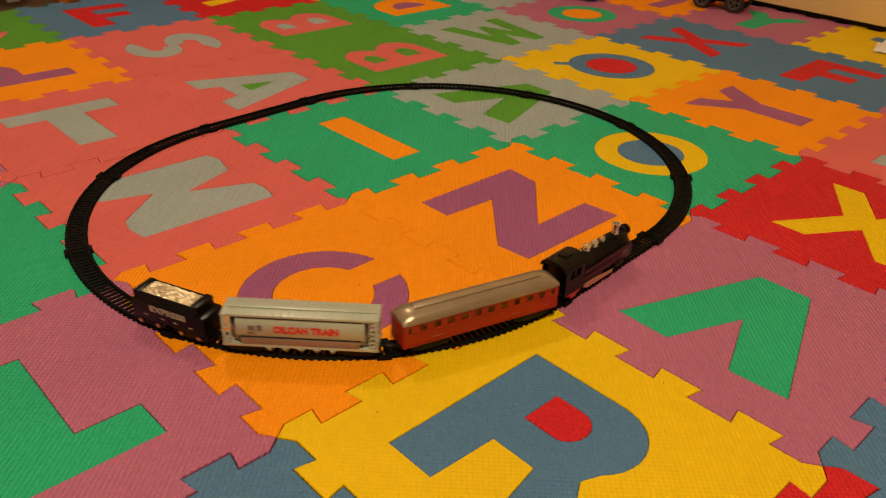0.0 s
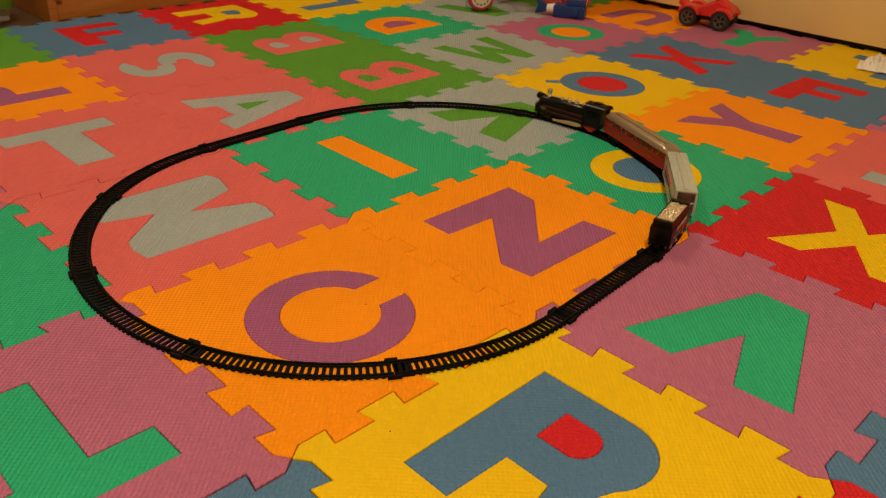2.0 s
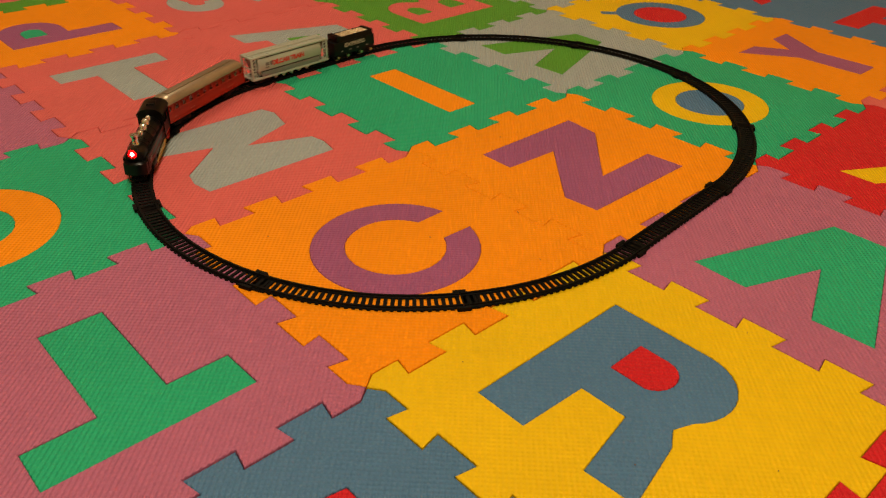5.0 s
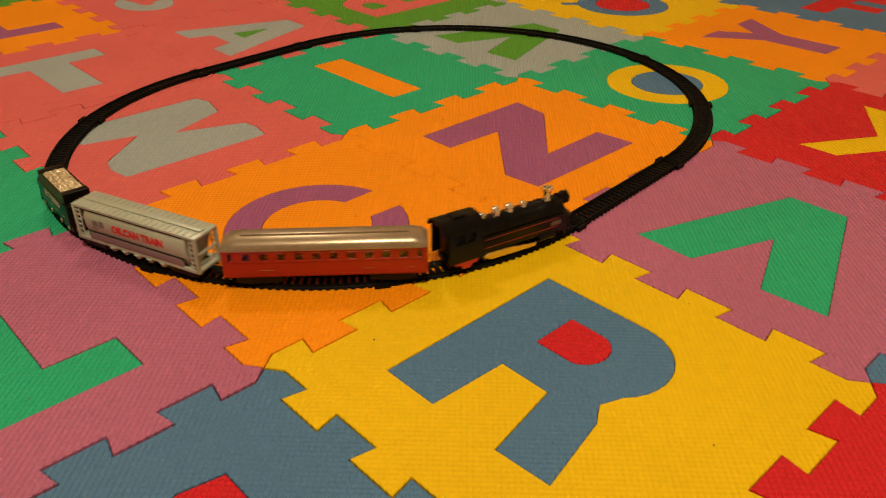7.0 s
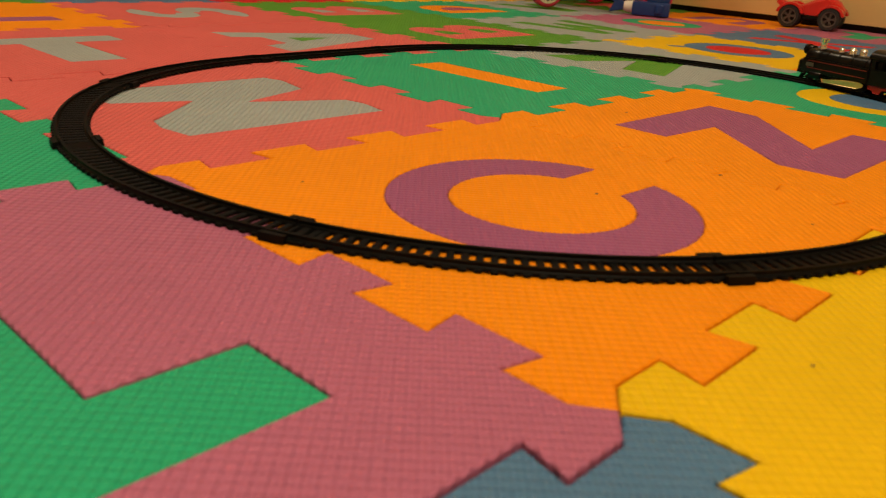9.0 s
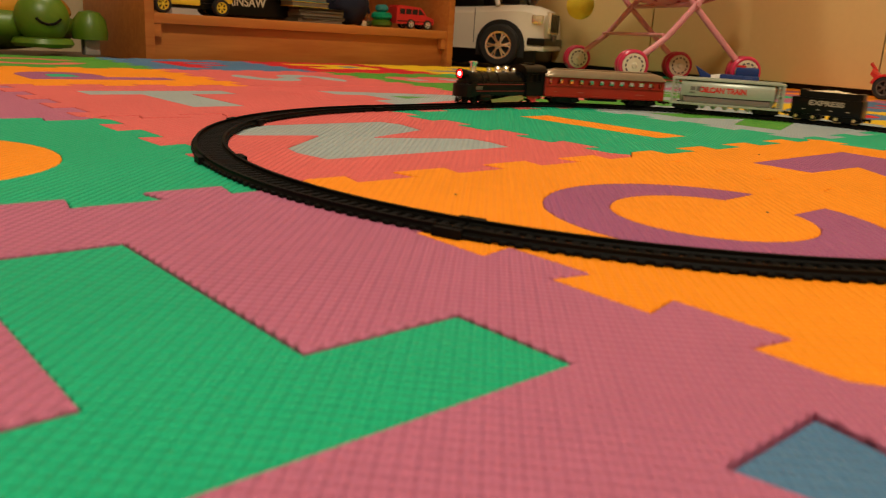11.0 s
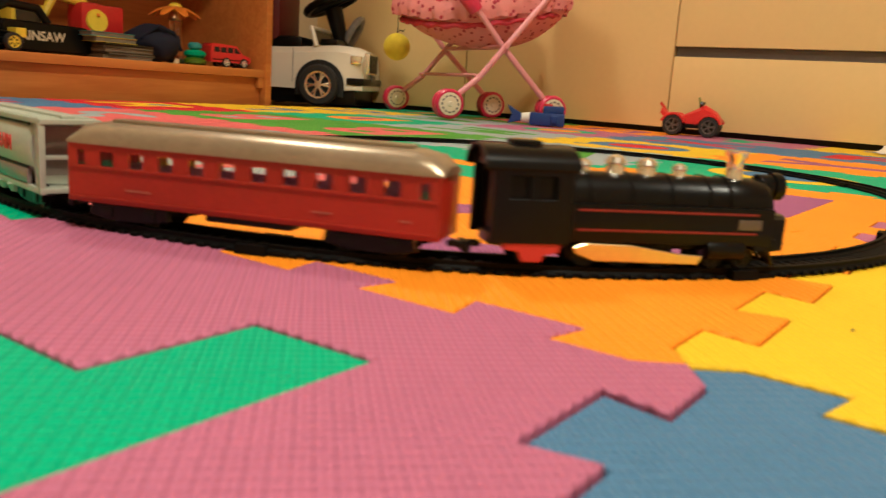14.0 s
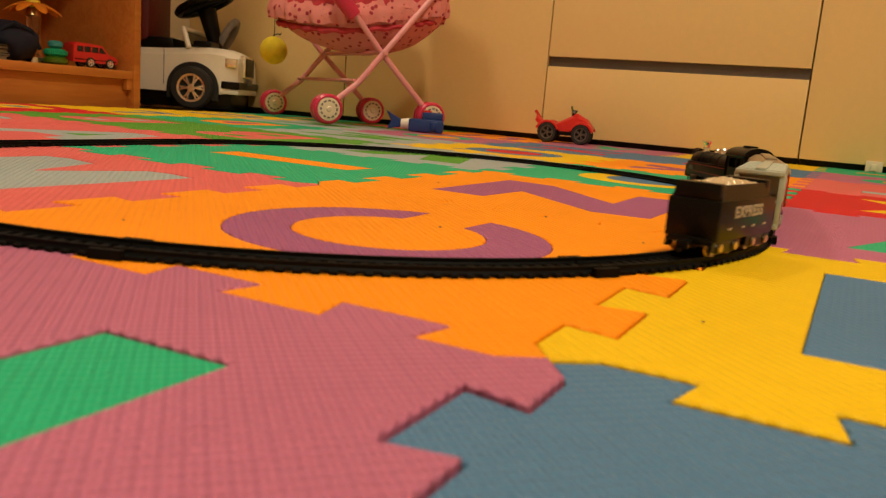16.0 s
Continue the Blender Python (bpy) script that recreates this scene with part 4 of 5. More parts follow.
def disc_wheel(parent, name, c, r, w, tyre, rim, axis="Y", spokes=5, rim_label=""):
    """A tyre with a dished rim and spokes; its axle runs along y."""
    m = Matrix.Translation(c) @ (Matrix.Rotation(radians(90), 4, "X") if axis == "Y" else Matrix.Rotation(radians(90), 4, "Y"))
    ty = part(name, lathe([(r * 0.66, -w / 2), (r * 0.9, -w / 2), (r, -w * 0.3), (r, w * 0.3), (r * 0.9, w / 2), (r * 0.66, w / 2)], m, 28), tyre, parent)
    bm = lathe([(r * 0.56, -w * 0.44), (r * 0.68, -w * 0.46), (r * 0.68, w * 0.46), (r * 0.56, w * 0.44)], m, 24)
    lathe([(r * 0.18, -w * 0.44), (r * 0.18, w * 0.44)], m, 12, bm)
    for k in range(spokes):
        a = 2 * math.pi * k / spokes
        for side in (-1, 1):
            b = a + 0.16
            pts = [m @ Vector((q * math.cos(p), q * math.sin(p), side * w * 0.38)) for q, p in ((r * 0.12, a), (r * 0.6, a - 0.09), (r * 0.12, a), (r * 0.6, a + 0.22))]
            rod(pts[0], pts[1], r * 0.06, seg=6, bm=bm)
            rod(pts[2], pts[3], r * 0.06, seg=6, bm=bm)
    part("rim", bm, rim, ty, rim_label)
    # near-black disc added as the darkness between the spokes
    part("spoke_shade_disc", lathe([(0, -w * 0.2), (r * 0.6, -w * 0.2), (r * 0.6, w * 0.2), (0, w * 0.2)], m, 20), DARK, ty)
    return ty


def race_car():
    t = thing("toy_race_car", "black and yellow toy racing buggy on the shelf", "toy car", pose(0.520, 1.545, SHELF))
    part("chassis", box(-0.085, 0.080, -0.022, 0.022, 0.012, 0.024, 0.003), BLACK, t)
    bm = prism([(-0.085, 0.022), (0.03, 0.022), (0.088, 0.018), (0.086, 0.026), (0.035, 0.034), (0.012, 0.034), (-0.004, 0.048), (-0.04, 0.05), (-0.06, 0.036), (-0.085, 0.036)], [], 0, 0.036, 0.002)
    bmesh.ops.transform(bm, matrix=Matrix.Translation((0, 0.018, 0)) @ Matrix.Rotation(radians(90), 4, "X"), verts=bm.verts)
    part("bodywork", bm, BLACK, t, smooth=False)
    for y in (-0.019, 0.019):
        part("roll_bar", tube([(-0.06, y, 0.034), (-0.045, y, 0.058), (0.0, y, 0.056), (0.035, y, 0.036), (0.085, y, 0.03)], 0.0028), BLACK, t)
        part("cage_strip", tube([(-0.045, y, 0.0605), (-0.01, y, 0.060)], 0.0024), TOYYELLOW, t, "yellow strip on the roll cage")
        part("side_pod", box(-0.05, 0.02, min(y, y * 1.35), max(y, y * 1.35), 0.018, 0.030, 0.003), TOYYELLOW, t)
    part("rear_wing", box(-0.092, -0.072, -0.032, 0.032, 0.052, 0.056, 0.001), BLACK, t)
    part("front_wing", box(0.068, 0.088, -0.028, 0.028, 0.026, 0.044, 0.003), TOYYELLOW, t)
    for x in (-0.062, 0.058):
        for y in (-0.034, 0.034):
            disc_wheel(t, "wheel", (x, y, 0.0170), 0.0170, 0.015, RUBBER, TOYYELLOW, spokes=6, rim_label="yellow wheel rim")


def toy_bag():
    t = thing("toy_chainsaw", "black toy chainsaw with pale lettering lying on the shelf", "toy tool", pose(0.685, 1.582, SHELF))
    pts = arc(0.055, 0.030, 0.03, 0.027, -90, 90, 10) + [(-0.10, 0.060), (-0.108, 0.05), (-0.108, 0.008), (-0.10, 0.003)]
    bm = prism(pts, [], 0, 0.03, 0.003)
    bmesh.ops.transform(bm, matrix=Matrix.Translation((0, 0.0, 0)) @ Matrix.Rotation(radians(90), 4, "X"), verts=bm.verts)
    part("blade_cover", bm, BLACK, t, smooth=False)
    put("lettering", writing("AINSAW", 0.030, CREAM, bold=0.0005), t, Matrix.Translation((-0.028, -0.0305, 0.032)) @ Matrix.Rotation(radians(90), 4, "X") @ Matrix.Diagonal((0.78, 0.85, 1, 1)), "pale lettering AINSAW")
    part("handle", tube([(-0.10, -0.015, 0.05), (-0.125, -0.015, 0.07), (-0.09, -0.015, 0.09), (-0.03, -0.015, 0.085), (-0.01, -0.015, 0.058)], 0.008, 10), BLACK, t)


def book(x, y, z, w, d, h, turn, cover, label):
    t = thing("book", label, "book", pose(x, y, z, 0, 0, turn), group="stack of books")
    part("page_block", box(-w / 2 + 0.002, w / 2 - 0.002, -d / 2 + 0.002, d / 2 - 0.003, 0.0012, h - 0.0012), PAPERGREY, t)
    for a, b in ((0, 0.001), (h - 0.001, h)):
        part("cover", box(-w / 2, w / 2, -d / 2, d / 2, a, b), cover, t)
    part("spine", box(-w / 2, w / 2, d / 2 - 0.001, d / 2 + 0.0004, 0, h, 0.0003), cover, t)


def shelf_things():
    race_car()
    toy_bag()
    z = SHELF
    for k, (h, cover, label) in enumerate(((0.007, PAPERGREY, "thin worn paper book lying flat"), (0.006, BLACK, "thin dark book lying flat"), (0.007, PAPERGREY, "thin worn paper book lying flat"), (0.006, BLACK, "thin dark book lying flat"), (0.004, BLACK, "thin dark book lying flat"))):
        book(0.812 + 0.004 * (k % 2), 1.575, z, 0.115, 0.15, h, (-2, 3, 1, -3, 2)[k], cover, label)
        z += h + 0.0003
    book(0.785, 1.565, z, 0.095, 0.12, 0.011, 2, TOYYELLOW, "yellow board book lying flat")
    book(0.780, 1.565, z + 0.0114, 0.098, 0.12, 0.009, -1, TOYTEAL, "teal board book lying flat")
    z += 0.0208
    t = thing("toy_disc", "yellow toy disc standing on the books", "toy", pose(0.776, 1.56, z))
    part("disc", lathe([(0.0, -0.004), (0.022, -0.004), (0.024, 0), (0.022, 0.004), (0.0, 0.004)], Matrix.Translation((0, 0, 0.022)) @ Matrix.Rotation(radians(84), 4, "X"), 28), TOYYELLOW, t)
    part("knob", ball((0, -0.006, 0.034), (0.004, 0.004, 0.004), 10, 8), TOYORANGE, t)
    t = thing("toy_excavator", "yellow and red toy excavator at the back of the shelf", "toy vehicle", pose(0.70, 1.69, SHELF))
    part("track_block", box(-0.07, 0.06, -0.035, 0.035, 0, 0.03, 0.008), BLACK, t)
    part("cab", box(-0.05, 0.02, -0.03, 0.03, 0.03, 0.10, 0.006), TOYYELLOW, t)
    part("cab_window", box(-0.042, 0.010, -0.0308, -0.0301, 0.055, 0.092), GLASSDARK, t)
    part("boom", tube([(0.02, -0.01, 0.07), (0.05, -0.01, 0.125), (0.12, -0.01, 0.115)], 0.009, 8), TOYYELLOW, t)
    part("bucket", box(0.10, 0.15, -0.03, 0.02, 0.075, 0.118, 0.006), TOYRED, t, "red bucket")
    t = thing("toy_truck", "red toy truck at the back of the shelf", "toy vehicle", pose(0.845, 1.68, SHELF))
    part("bed", box(-0.05, 0.05, -0.03, 0.03, 0.03, 0.115, 0.006), TOYRED, t)
    for x in (-0.03, 0.03):
        disc_wheel(t, "wheel", (x, -0.03, 0.018), 0.018, 0.014, RUBBER, TOYYELLOW)
        disc_wheel(t, "wheel", (x, 0.03, 0.018), 0.018, 0.014, RUBBER, TOYYELLOW)
    t = thing("toy_figure_plate", "white and brown patterned toy box at the back of the shelf", "toy", pose(0.60, 1.70, SHELF))
    part("box_body", box(-0.05, 0.035, -0.02, 0.02, 0, 0.125, 0.003), PAPER, t)
    part("printed_panel", box(-0.042, 0.02, -0.0206, -0.0201, 0.065, 0.11), TURTLESHELL, t)
    t = thing("cushion", "crumpled navy cloth bag lying on the shelf", "bag", pose(0.925, 1.585, SHELF))
    bm = ball((0, 0, 0.040), (0.062, 0.06, 0.040), 28, 18)
    for v in bm.verts:
        v.co += Vector((0, 0, 0.010 * noise.noise(v.co * 30))) + Vector((0.012 * noise.noise(v.co * 22), 0, 0))
        v.co.z = max(v.co.z, 0.0)
    part("cloth", bm, NAVY, t)
    part("strap", tube([(-0.05, -0.03, 0.05), (-0.02, -0.052, 0.078), (0.02, -0.05, 0.066), (0.05, -0.035, 0.03)], 0.004), NAVY, t)
    t = thing("stacking_rings", "green stacking ring toy on the shelf", "toy", pose(1.02, 1.56, SHELF))
    for k, (r, mat) in enumerate(((0.026, TOYGREEN), (0.025, FOAM["green"]), (0.016, TOYTEAL))):
        part("ring", lathe([(0.004, 0), (r - 0.006, 0), (r, 0.005), (r, 0.012), (r - 0.006, 0.017), (0.004, 0.017)], Matrix.Translation((0, 0, 0.0175 * k)), 24), mat, t)
    t = thing("flower_lamp", "toy lamp with orange flower petals on a clear stem", "toy lamp", pose(0.995, 1.60, SHELF))
    part("base", lathe([(0.022, 0), (0.022, 0.012), (0.012, 0.02), (0.0, 0.02)], None, 24), CHROME, t)
    part("stem", lathe([(0.011, 0.018), (0.010, 0.05), (0.013, 0.085), (0.014, 0.11), (0.0, 0.11)], None, 20), CLEARCUP, t, "clear plastic stem")
    part("collar", lathe([(0.0135, 0.098), (0.016, 0.102), (0.012, 0.116), (0, 0.116)], None, 20), BRASS, t)
    for k in range(7):
        a = 2 * math.pi * k / 7
        bm = ball((0.030, 0, 0), (0.030, 0.0135, 0.0035), 14, 8)
        for v in bm.verts:
            v.co.z -= 6.5 * v.co.x ** 2
        bmesh.ops.transform(bm, matrix=Matrix.Translation((0, 0, 0.128)) @ Matrix.Rotation(a, 4, "Z"), verts=bm.verts)
        part("petal", bm, TOYORANGE, t, "orange plastic petal")
    part("flower_heart", ball((0, 0, 0.128), (0.016, 0.016, 0.011), 16, 10), TOYYELLOW, t)
    t = thing("toy_van", "red toy minibus with white wheels on the shelf", "toy car", pose(1.098, 1.545, SHELF, 0, 0, -8))
    prof = [(-0.052, 0.011), (0.052, 0.011), (0.056, 0.016), (0.054, 0.026), (0.034, 0.032), (0.016, 0.051), (-0.046, 0.054), (-0.052, 0.048)]
    rings = [[(x * kx, y, z) for x, z in prof] for y, kx in ((-0.0225, 0.97), (-0.021, 1.0), (0.021, 1.0), (0.0225, 0.97))]
    part("body", loft(rings), TOYRED, t)
    for y in (-0.0229, 0.0229):
        for a, b in ((-0.044, -0.030), (-0.027, -0.012), (-0.009, 0.006)):
            part("window", box(a, b, min(y, y * 1.015), max(y, y * 1.015), 0.034, 0.046, 0.0001), GLASSDARK, t)
        bm = prism([(0.009, 0.034), (0.026, 0.034), (0.014, 0.046), (0.009, 0.046)], [], 0, 0.0004, 0.0001)
        bmesh.ops.transform(bm, matrix=Matrix.Translation((0, y, 0)) @ Matrix.Rotation(radians(90), 4, "X"), verts=bm.verts)
        part("quarter_window", bm, GLASSDARK, t)
        part("bumper_strip", box(-0.05, 0.05, min(y, y * 1.02), max(y, y * 1.02), 0.0165, 0.0185, 0.0001), BLACK, t)
    for x in (-0.012, 0.036):
        for y in (-0.020, 0.020):
            disc_wheel(t, "wheel", (x, y, 0.0115), 0.0115, 0.009, RUBBER, WHEELWHITE, spokes=5, rim_label="white spoked rim")


shelf_things()


# ---- ride-on car ----
def ride_on_car():
    t = thing("ride_on_car", "white ride-on toy car with chrome wheels and a black steering column", "toy car", pose(1.418, 1.560, 0, 0, 0, -60))
    # body: x forward, the near side at y = 0
    def section(x, top, width, low):
        y0, y1 = 0.0 + (0.26 - width) / 2, 0.26 - (0.26 - width) / 2
        return [(x, y0, low), (x, y0 - 0.003, (low + top) / 2), (x, y0, top - 0.022), (x, y0 + 0.02, top - 0.005), (x, (y0 + y1) / 2, top), (x, y1 - 0.02, top - 0.005), (x, y1, top - 0.022), (x, y1 + 0.003, (low + top) / 2), (x, y1, low)]
    rows = [(-0.158, 0.15, 0.245, 0.05), (-0.153, 0.156, 0.255, 0.043), (-0.07, 0.160, 0.26, 0.043), (0.0, 0.166, 0.26, 0.043), (0.05, 0.170, 0.26, 0.043), (0.09, 0.167, 0.255, 0.045), (0.112, 0.160, 0.245, 0.05), (0.126, 0.148, 0.235, 0.055), (0.130, 0.10, 0.23, 0.058)]
    part("body_shell", loft([section(*r) for r in rows]), CARWHITE, t)
    # wheels, each before a near-black plate painted as the shaded arch
    for y, s in ((-0.006, -1), (0.266, 1)):
        for x in (0.012,):
            bm = prism(arc(0, 0, 0.068, 0.068, 0, 180, 18) + [(-0.068, -0.03), (0.068, -0.03)], [], 0, 0.006, 0.001)
            bmesh.ops.transform(bm, matrix=Matrix.Translation((x, y + 0.003, 0.056)) @ Matrix.Rotation(radians(90), 4, "X"), verts=bm.verts)
            part("arch_shade", bm, DARK, t, "near-black plate standing for the shaded wheel arch", smooth=False)
            disc_wheel(t, "wheel", (x, y - 0.004 * 1, 0.056), 0.056, 0.034, RUBBER, CHROME, spokes=6, rim_label="chrome spoked rim")
    part("underbody", box(-0.155, 0.11, 0.012, 0.248, 0.004, 0.05, 0.006), BLACK, t)
    for y in (0.04, 0.21):
        disc_wheel(t, "rear_wheel", (-0.115, y, 0.036), 0.036, 0.03, RUBBER, CHROME, spokes=7)
    # windscreen frame
    part("windscreen_frame", tube([(-0.005, 0.012, 0.160), (-0.022, 0.02, 0.208), (-0.022, 0.24, 0.208), (-0.005, 0.248, 0.160)], 0.007, 10), CARWHITE, t)
    part("windscreen", loft([[(-0.005, 0.02, 0.165), (-0.005, 0.24, 0.165), (-0.003, 0.24, 0.165), (-0.003, 0.02, 0.165)], [(-0.021, 0.024, 0.204), (-0.021, 0.236, 0.204), (-0.019, 0.236, 0.204), (-0.019, 0.024, 0.204)]]), GLASSDARK, t, smooth=False)
    part("dashboard", box(0.0, 0.05, 0.03, 0.23, 0.165, 0.182, 0.006), BLACK, t)
    part("seat", box(-0.150, -0.05, 0.03, 0.23, 0.15, 0.185, 0.015), BLACK, t)
    part("backrest", box(-0.152, -0.115, 0.03, 0.23, 0.16, 0.36, 0.015), plain("dark_red_vinyl", (0.10, 0.008, 0.010), 0.45), t, "dark red backrest")
    part("steering_column", rod((0.04, 0.13, 0.165), (0.01, 0.13, 0.27), 0.018, 0.026), BLACK, t)
    m = Matrix.Translation((0.004, 0.13, 0.285)) @ Matrix.Rotation(radians(-25), 4, "Y")
    bm = bmesh.new()
    ringp = [m @ Vector((0.075 * math.cos(2 * math.pi * k / 20), 0.085 * math.sin(2 * math.pi * k / 20), 0)) for k in range(21)]
    tube(ringp, 0.011, 8, bm)
    rod(ringp[0], ringp[10], 0.012, bm=bm)
    part("steering_wheel", bm, BLACK, t)
    bm = bmesh.new()
    loopp = [Vector((0.060 + 0.022 * math.sin(2 * math.pi * k / 18), 0.170 + 0.046 * math.cos(2 * math.pi * k / 18), 0.205 + 0.043 * math.sin(2 * math.pi * k / 18))) for k in range(19)]
    tube(loopp, 0.010, 8, bm)
    part("handle_loop", bm, plain("grey_plastic", (0.18, 0.16, 0.14), 0.5), t, "dark grey handle loop")
    # nose
    for y0, y1 in ((-0.002, 0.030), (0.230, 0.262)):
        part("headlight", box(0.094, 0.124, y0, y1, 0.117, 0.140, 0.003), CHROME, t)
    gr = part("grille", box(0.122, 0.137, 0.050, 0.170, 0.092, 0.150, 0.003), CHROME, t, "chrome framed grille")
    for k in range(11):
        part("grille_bar", box(0.136, 0.1385, 0.056 + 0.0100 * k, 0.0625 + 0.0100 * k, 0.097, 0.145), BLACK, gr)
    part("bumper_intake", box(0.085, 0.134, -0.004, 0.262, 0.061, 0.080, 0.004), BLACK, t, "dark bumper intake")
    part("bumper_lip", box(0.07, 0.132, 0.0, 0.258, 0.046, 0.059, 0.004), CARWHITE, t)
    part("front_plate", box(0.134, 0.1375, 0.095, 0.150, 0.074, 0.090, 0.001), GREYPRINT, t, "grey plate with a worn print")
    part("door_line", box(-0.066, -0.0645, -0.0042, -0.0022, 0.06, 0.15), GREYPRINT, t, "thin door line")


ride_on_car()


# ---- ball on a cord ----
def hanging_ball():
    x, y, z = 1.45, 1.305, 0.166
    t = thing("hanging_ball", "yellow foam ball hanging on a dark cord", "ball", pose(x, y, z))
    part("ball", ball((0, 0, 0), (0.0345, 0.0345, 0.0345), 28, 18), BALLYELLOW, t)
    part("cord", rod((0, 0, 0.033), (0.0, 0.0, 2.233), 0.0011, seg=6), DARK, t)
    part("knot", tube([(-0.004, 0, 0.036), (0.008, -0.004, 0.042), (0.020, -0.002, 0.040), (0.026, 0, 0.045)], 0.0013, 6), DARK, t)


hanging_ball()


# ---- doll's pushchair ----
def pushchair():
    t = thing("doll_pushchair", "pink doll pushchair with crimson wheels and frilled spotted cloth seat", "toy pushchair", pose(0, 0, 0))
    A, B, C, D = Vector((1.275, 1.005, 0.036)), Vector((1.515, 1.352, 0.036)), Vector((1.575, 1.085, 0.036)), Vector((1.455, 0.845, 0.036))
    ax = (Vector((0.25, -0.22, 0))).normalized()
    face = Vector((-0.62, -0.78, 0)).normalized()
    for w in (A, B, C, D):
        q = face.to_track_quat("Z", "Y").to_matrix().to_4x4()
        m = Matrix.Translation(w) @ q
        r = 0.033
        for k, dz in enumerate((-0.022, 0.0)):
            tyre = part("wheel", lathe([(0, 0.002), (r * 0.78, 0.002), (r * 0.9, 0), (r, 0.003), (r, 0.013), (r * 0.9, 0.017), (r * 0.80, 0.0175), (r * 0.78, 0.014), (0, 0.014)], m @ Matrix.Translation((0, 0, dz)), 30), PINKRED, t)
            if k == 1:
                hub = part("hub", lathe([(0, 0.0142), (r * 0.76, 0.0142), (r * 0.76, 0.0178), (r * 0.6, 0.0188), (r * 0.2, 0.019), (r * 0.14, 0.022), (0, 0.022)], m, 30), WHEELWHITE, tyre, "ivory wheel disc")
                for n in range(12):
                    a = 2 * math.pi * n / 12
                    c = m @ Matrix.Translation((r * 0.55 * math.cos(a), r * 0.55 * math.sin(a), 0.0190)) @ Matrix.Rotation(a, 4, "Z")
                    bm = box(-0.0018, 0.0018, -0.0030, 0.0030, -0.0004, 0.0004)
                    bmesh.ops.transform(bm, matrix=c, verts=bm.verts)
                    part("slot", bm, GREYPRINT, tyre, smooth=False)
        part("axle", rod(w - face * 0.026, w + face * 0.02, 0.004, seg=8), PINK, t)
    up = Vector((0, 0, 1))
    r = 0.0066
    P1 = Vector((1.365, 0.925, 0.168))
    P2 = Vector((1.545, 1.218, 0.170))
    # crossed legs, near and far side
    for lo, hi, mid in ((A, D, P1), (B, C, P2)):
        e1 = mid + (mid - lo) * 1.15 + up * 0.02
        e2 = mid + (mid - hi) * 2.6 + up * 0.02
        k1 = lo + (mid - lo) * 0.55 + up * -0.012
        part("leg", tube([lo + up * 0.004, k1, mid + face * 0.006, e1], r, 10), PINK, t)
        part("leg", tube([hi + up * 0.004, mid - face * 0.012, e2], r, 10), PINK, t)
        part("pivot", rod(mid - face * 0.018, mid + face * 0.018, 0.0055, seg=10), PINK, t)
        part("joint_cover", rod(mid + (mid - hi) * 0.55 - face * 0.014, mid + (mid - hi) * 0.85 - face * 0.012, 0.016, 0.019, seg=14), PINKRED, t, "crimson plastic joint")
    k1 = A + (P1 - A) * 0.5
    k2 = B + (P2 - B) * 0.5
    part("cross_bar", rod(k1, k2, 0.004, seg=8), PINK, t)
    part("cross_bar", rod(P1 + up * 0.0, P2, 0.005, seg=8), PINK, t)
    # cloth seat
    cx, cy = 1.455, 1.060
    long = Vector((0.10, -0.30, 0)).normalized()
    wide = Vector((0.30, 0.10, 0)).normalized()
    bm = bmesh.new()
    rings = []
    for k in range(13):
        a = math.pi / 2 * k / 12
        z = 0.275 - 0.105 * math.cos(a)
        rr = math.sin(a) ** 0.75 if k else 0.02
        ring = []
        for n in range(48):
            b = 2 * math.pi * n / 48
            wob = 1 + (0.04 * math.sin(9 * b + 2) * a / 1.57)
            p = Vector((cx, cy, z)) + long * (0.205 * rr * wob * math.cos(b)) + wide * (0.135 * rr * wob * math.sin(b)) + up * (0.030 * rr * math.cos(2 * b) * 0.5)
            ring.append(tuple(p))
        rings.append(ring)
    seat = part("cloth_seat", loft(rings), CLOTH, t, "pink cloth seat printed with crimson spots")
    for z0, out0, drop, mat, label in ((0.232, 0.93, 0.0045, FRILL, "crimson piping"), (0.285, 1.02, 0.016, CLOTH, "gathered pink frill"), (0.315, 1.0, 0.016, FRILL, "gathered crimson frill")):
        outer, inner = [], []
        for kk in range(4):
            ra, rb = [], []
            for n in range(120):
                b = 2 * math.pi * n / 120
                fold = 0.030 * (kk / 3) * math.sin(n * 1.73) + 0.02 * (kk / 3) * math.sin(n * 0.9)
                if drop < 0.01:
                    fold = 0.0
                for ring, thick in ((ra, 0.0), (rb, 0.012)):
                    out = out0 + 0.035 * math.sin(kk) + fold - thick
                    ring.append(tuple(Vector((cx, cy, z0 - drop * kk + 0.0025 * math.sin(n * 1.3) * kk / 3)) + long * (0.205 * out * math.cos(b)) + wide * (0.135 * out * math.sin(b)) + up * (0.015 * math.cos(2 * b) + 0.012 * math.cos(b))))
            outer.append(ra)
            inner.append(rb)
        bm = bmesh.new()
        vs = [[bm.verts.new(p) for p in ring] for ring in outer + inner[::-1]]
        for ra, rb in zip(vs, vs[1:] + vs[:1]):
            for n in range(120):
                bm.faces.new((ra[n], ra[(n + 1) % 120], rb[(n + 1) % 120], rb[n]))
        part("frill", bm, mat, seat, label)
    # raised back and hood above
    rings = []
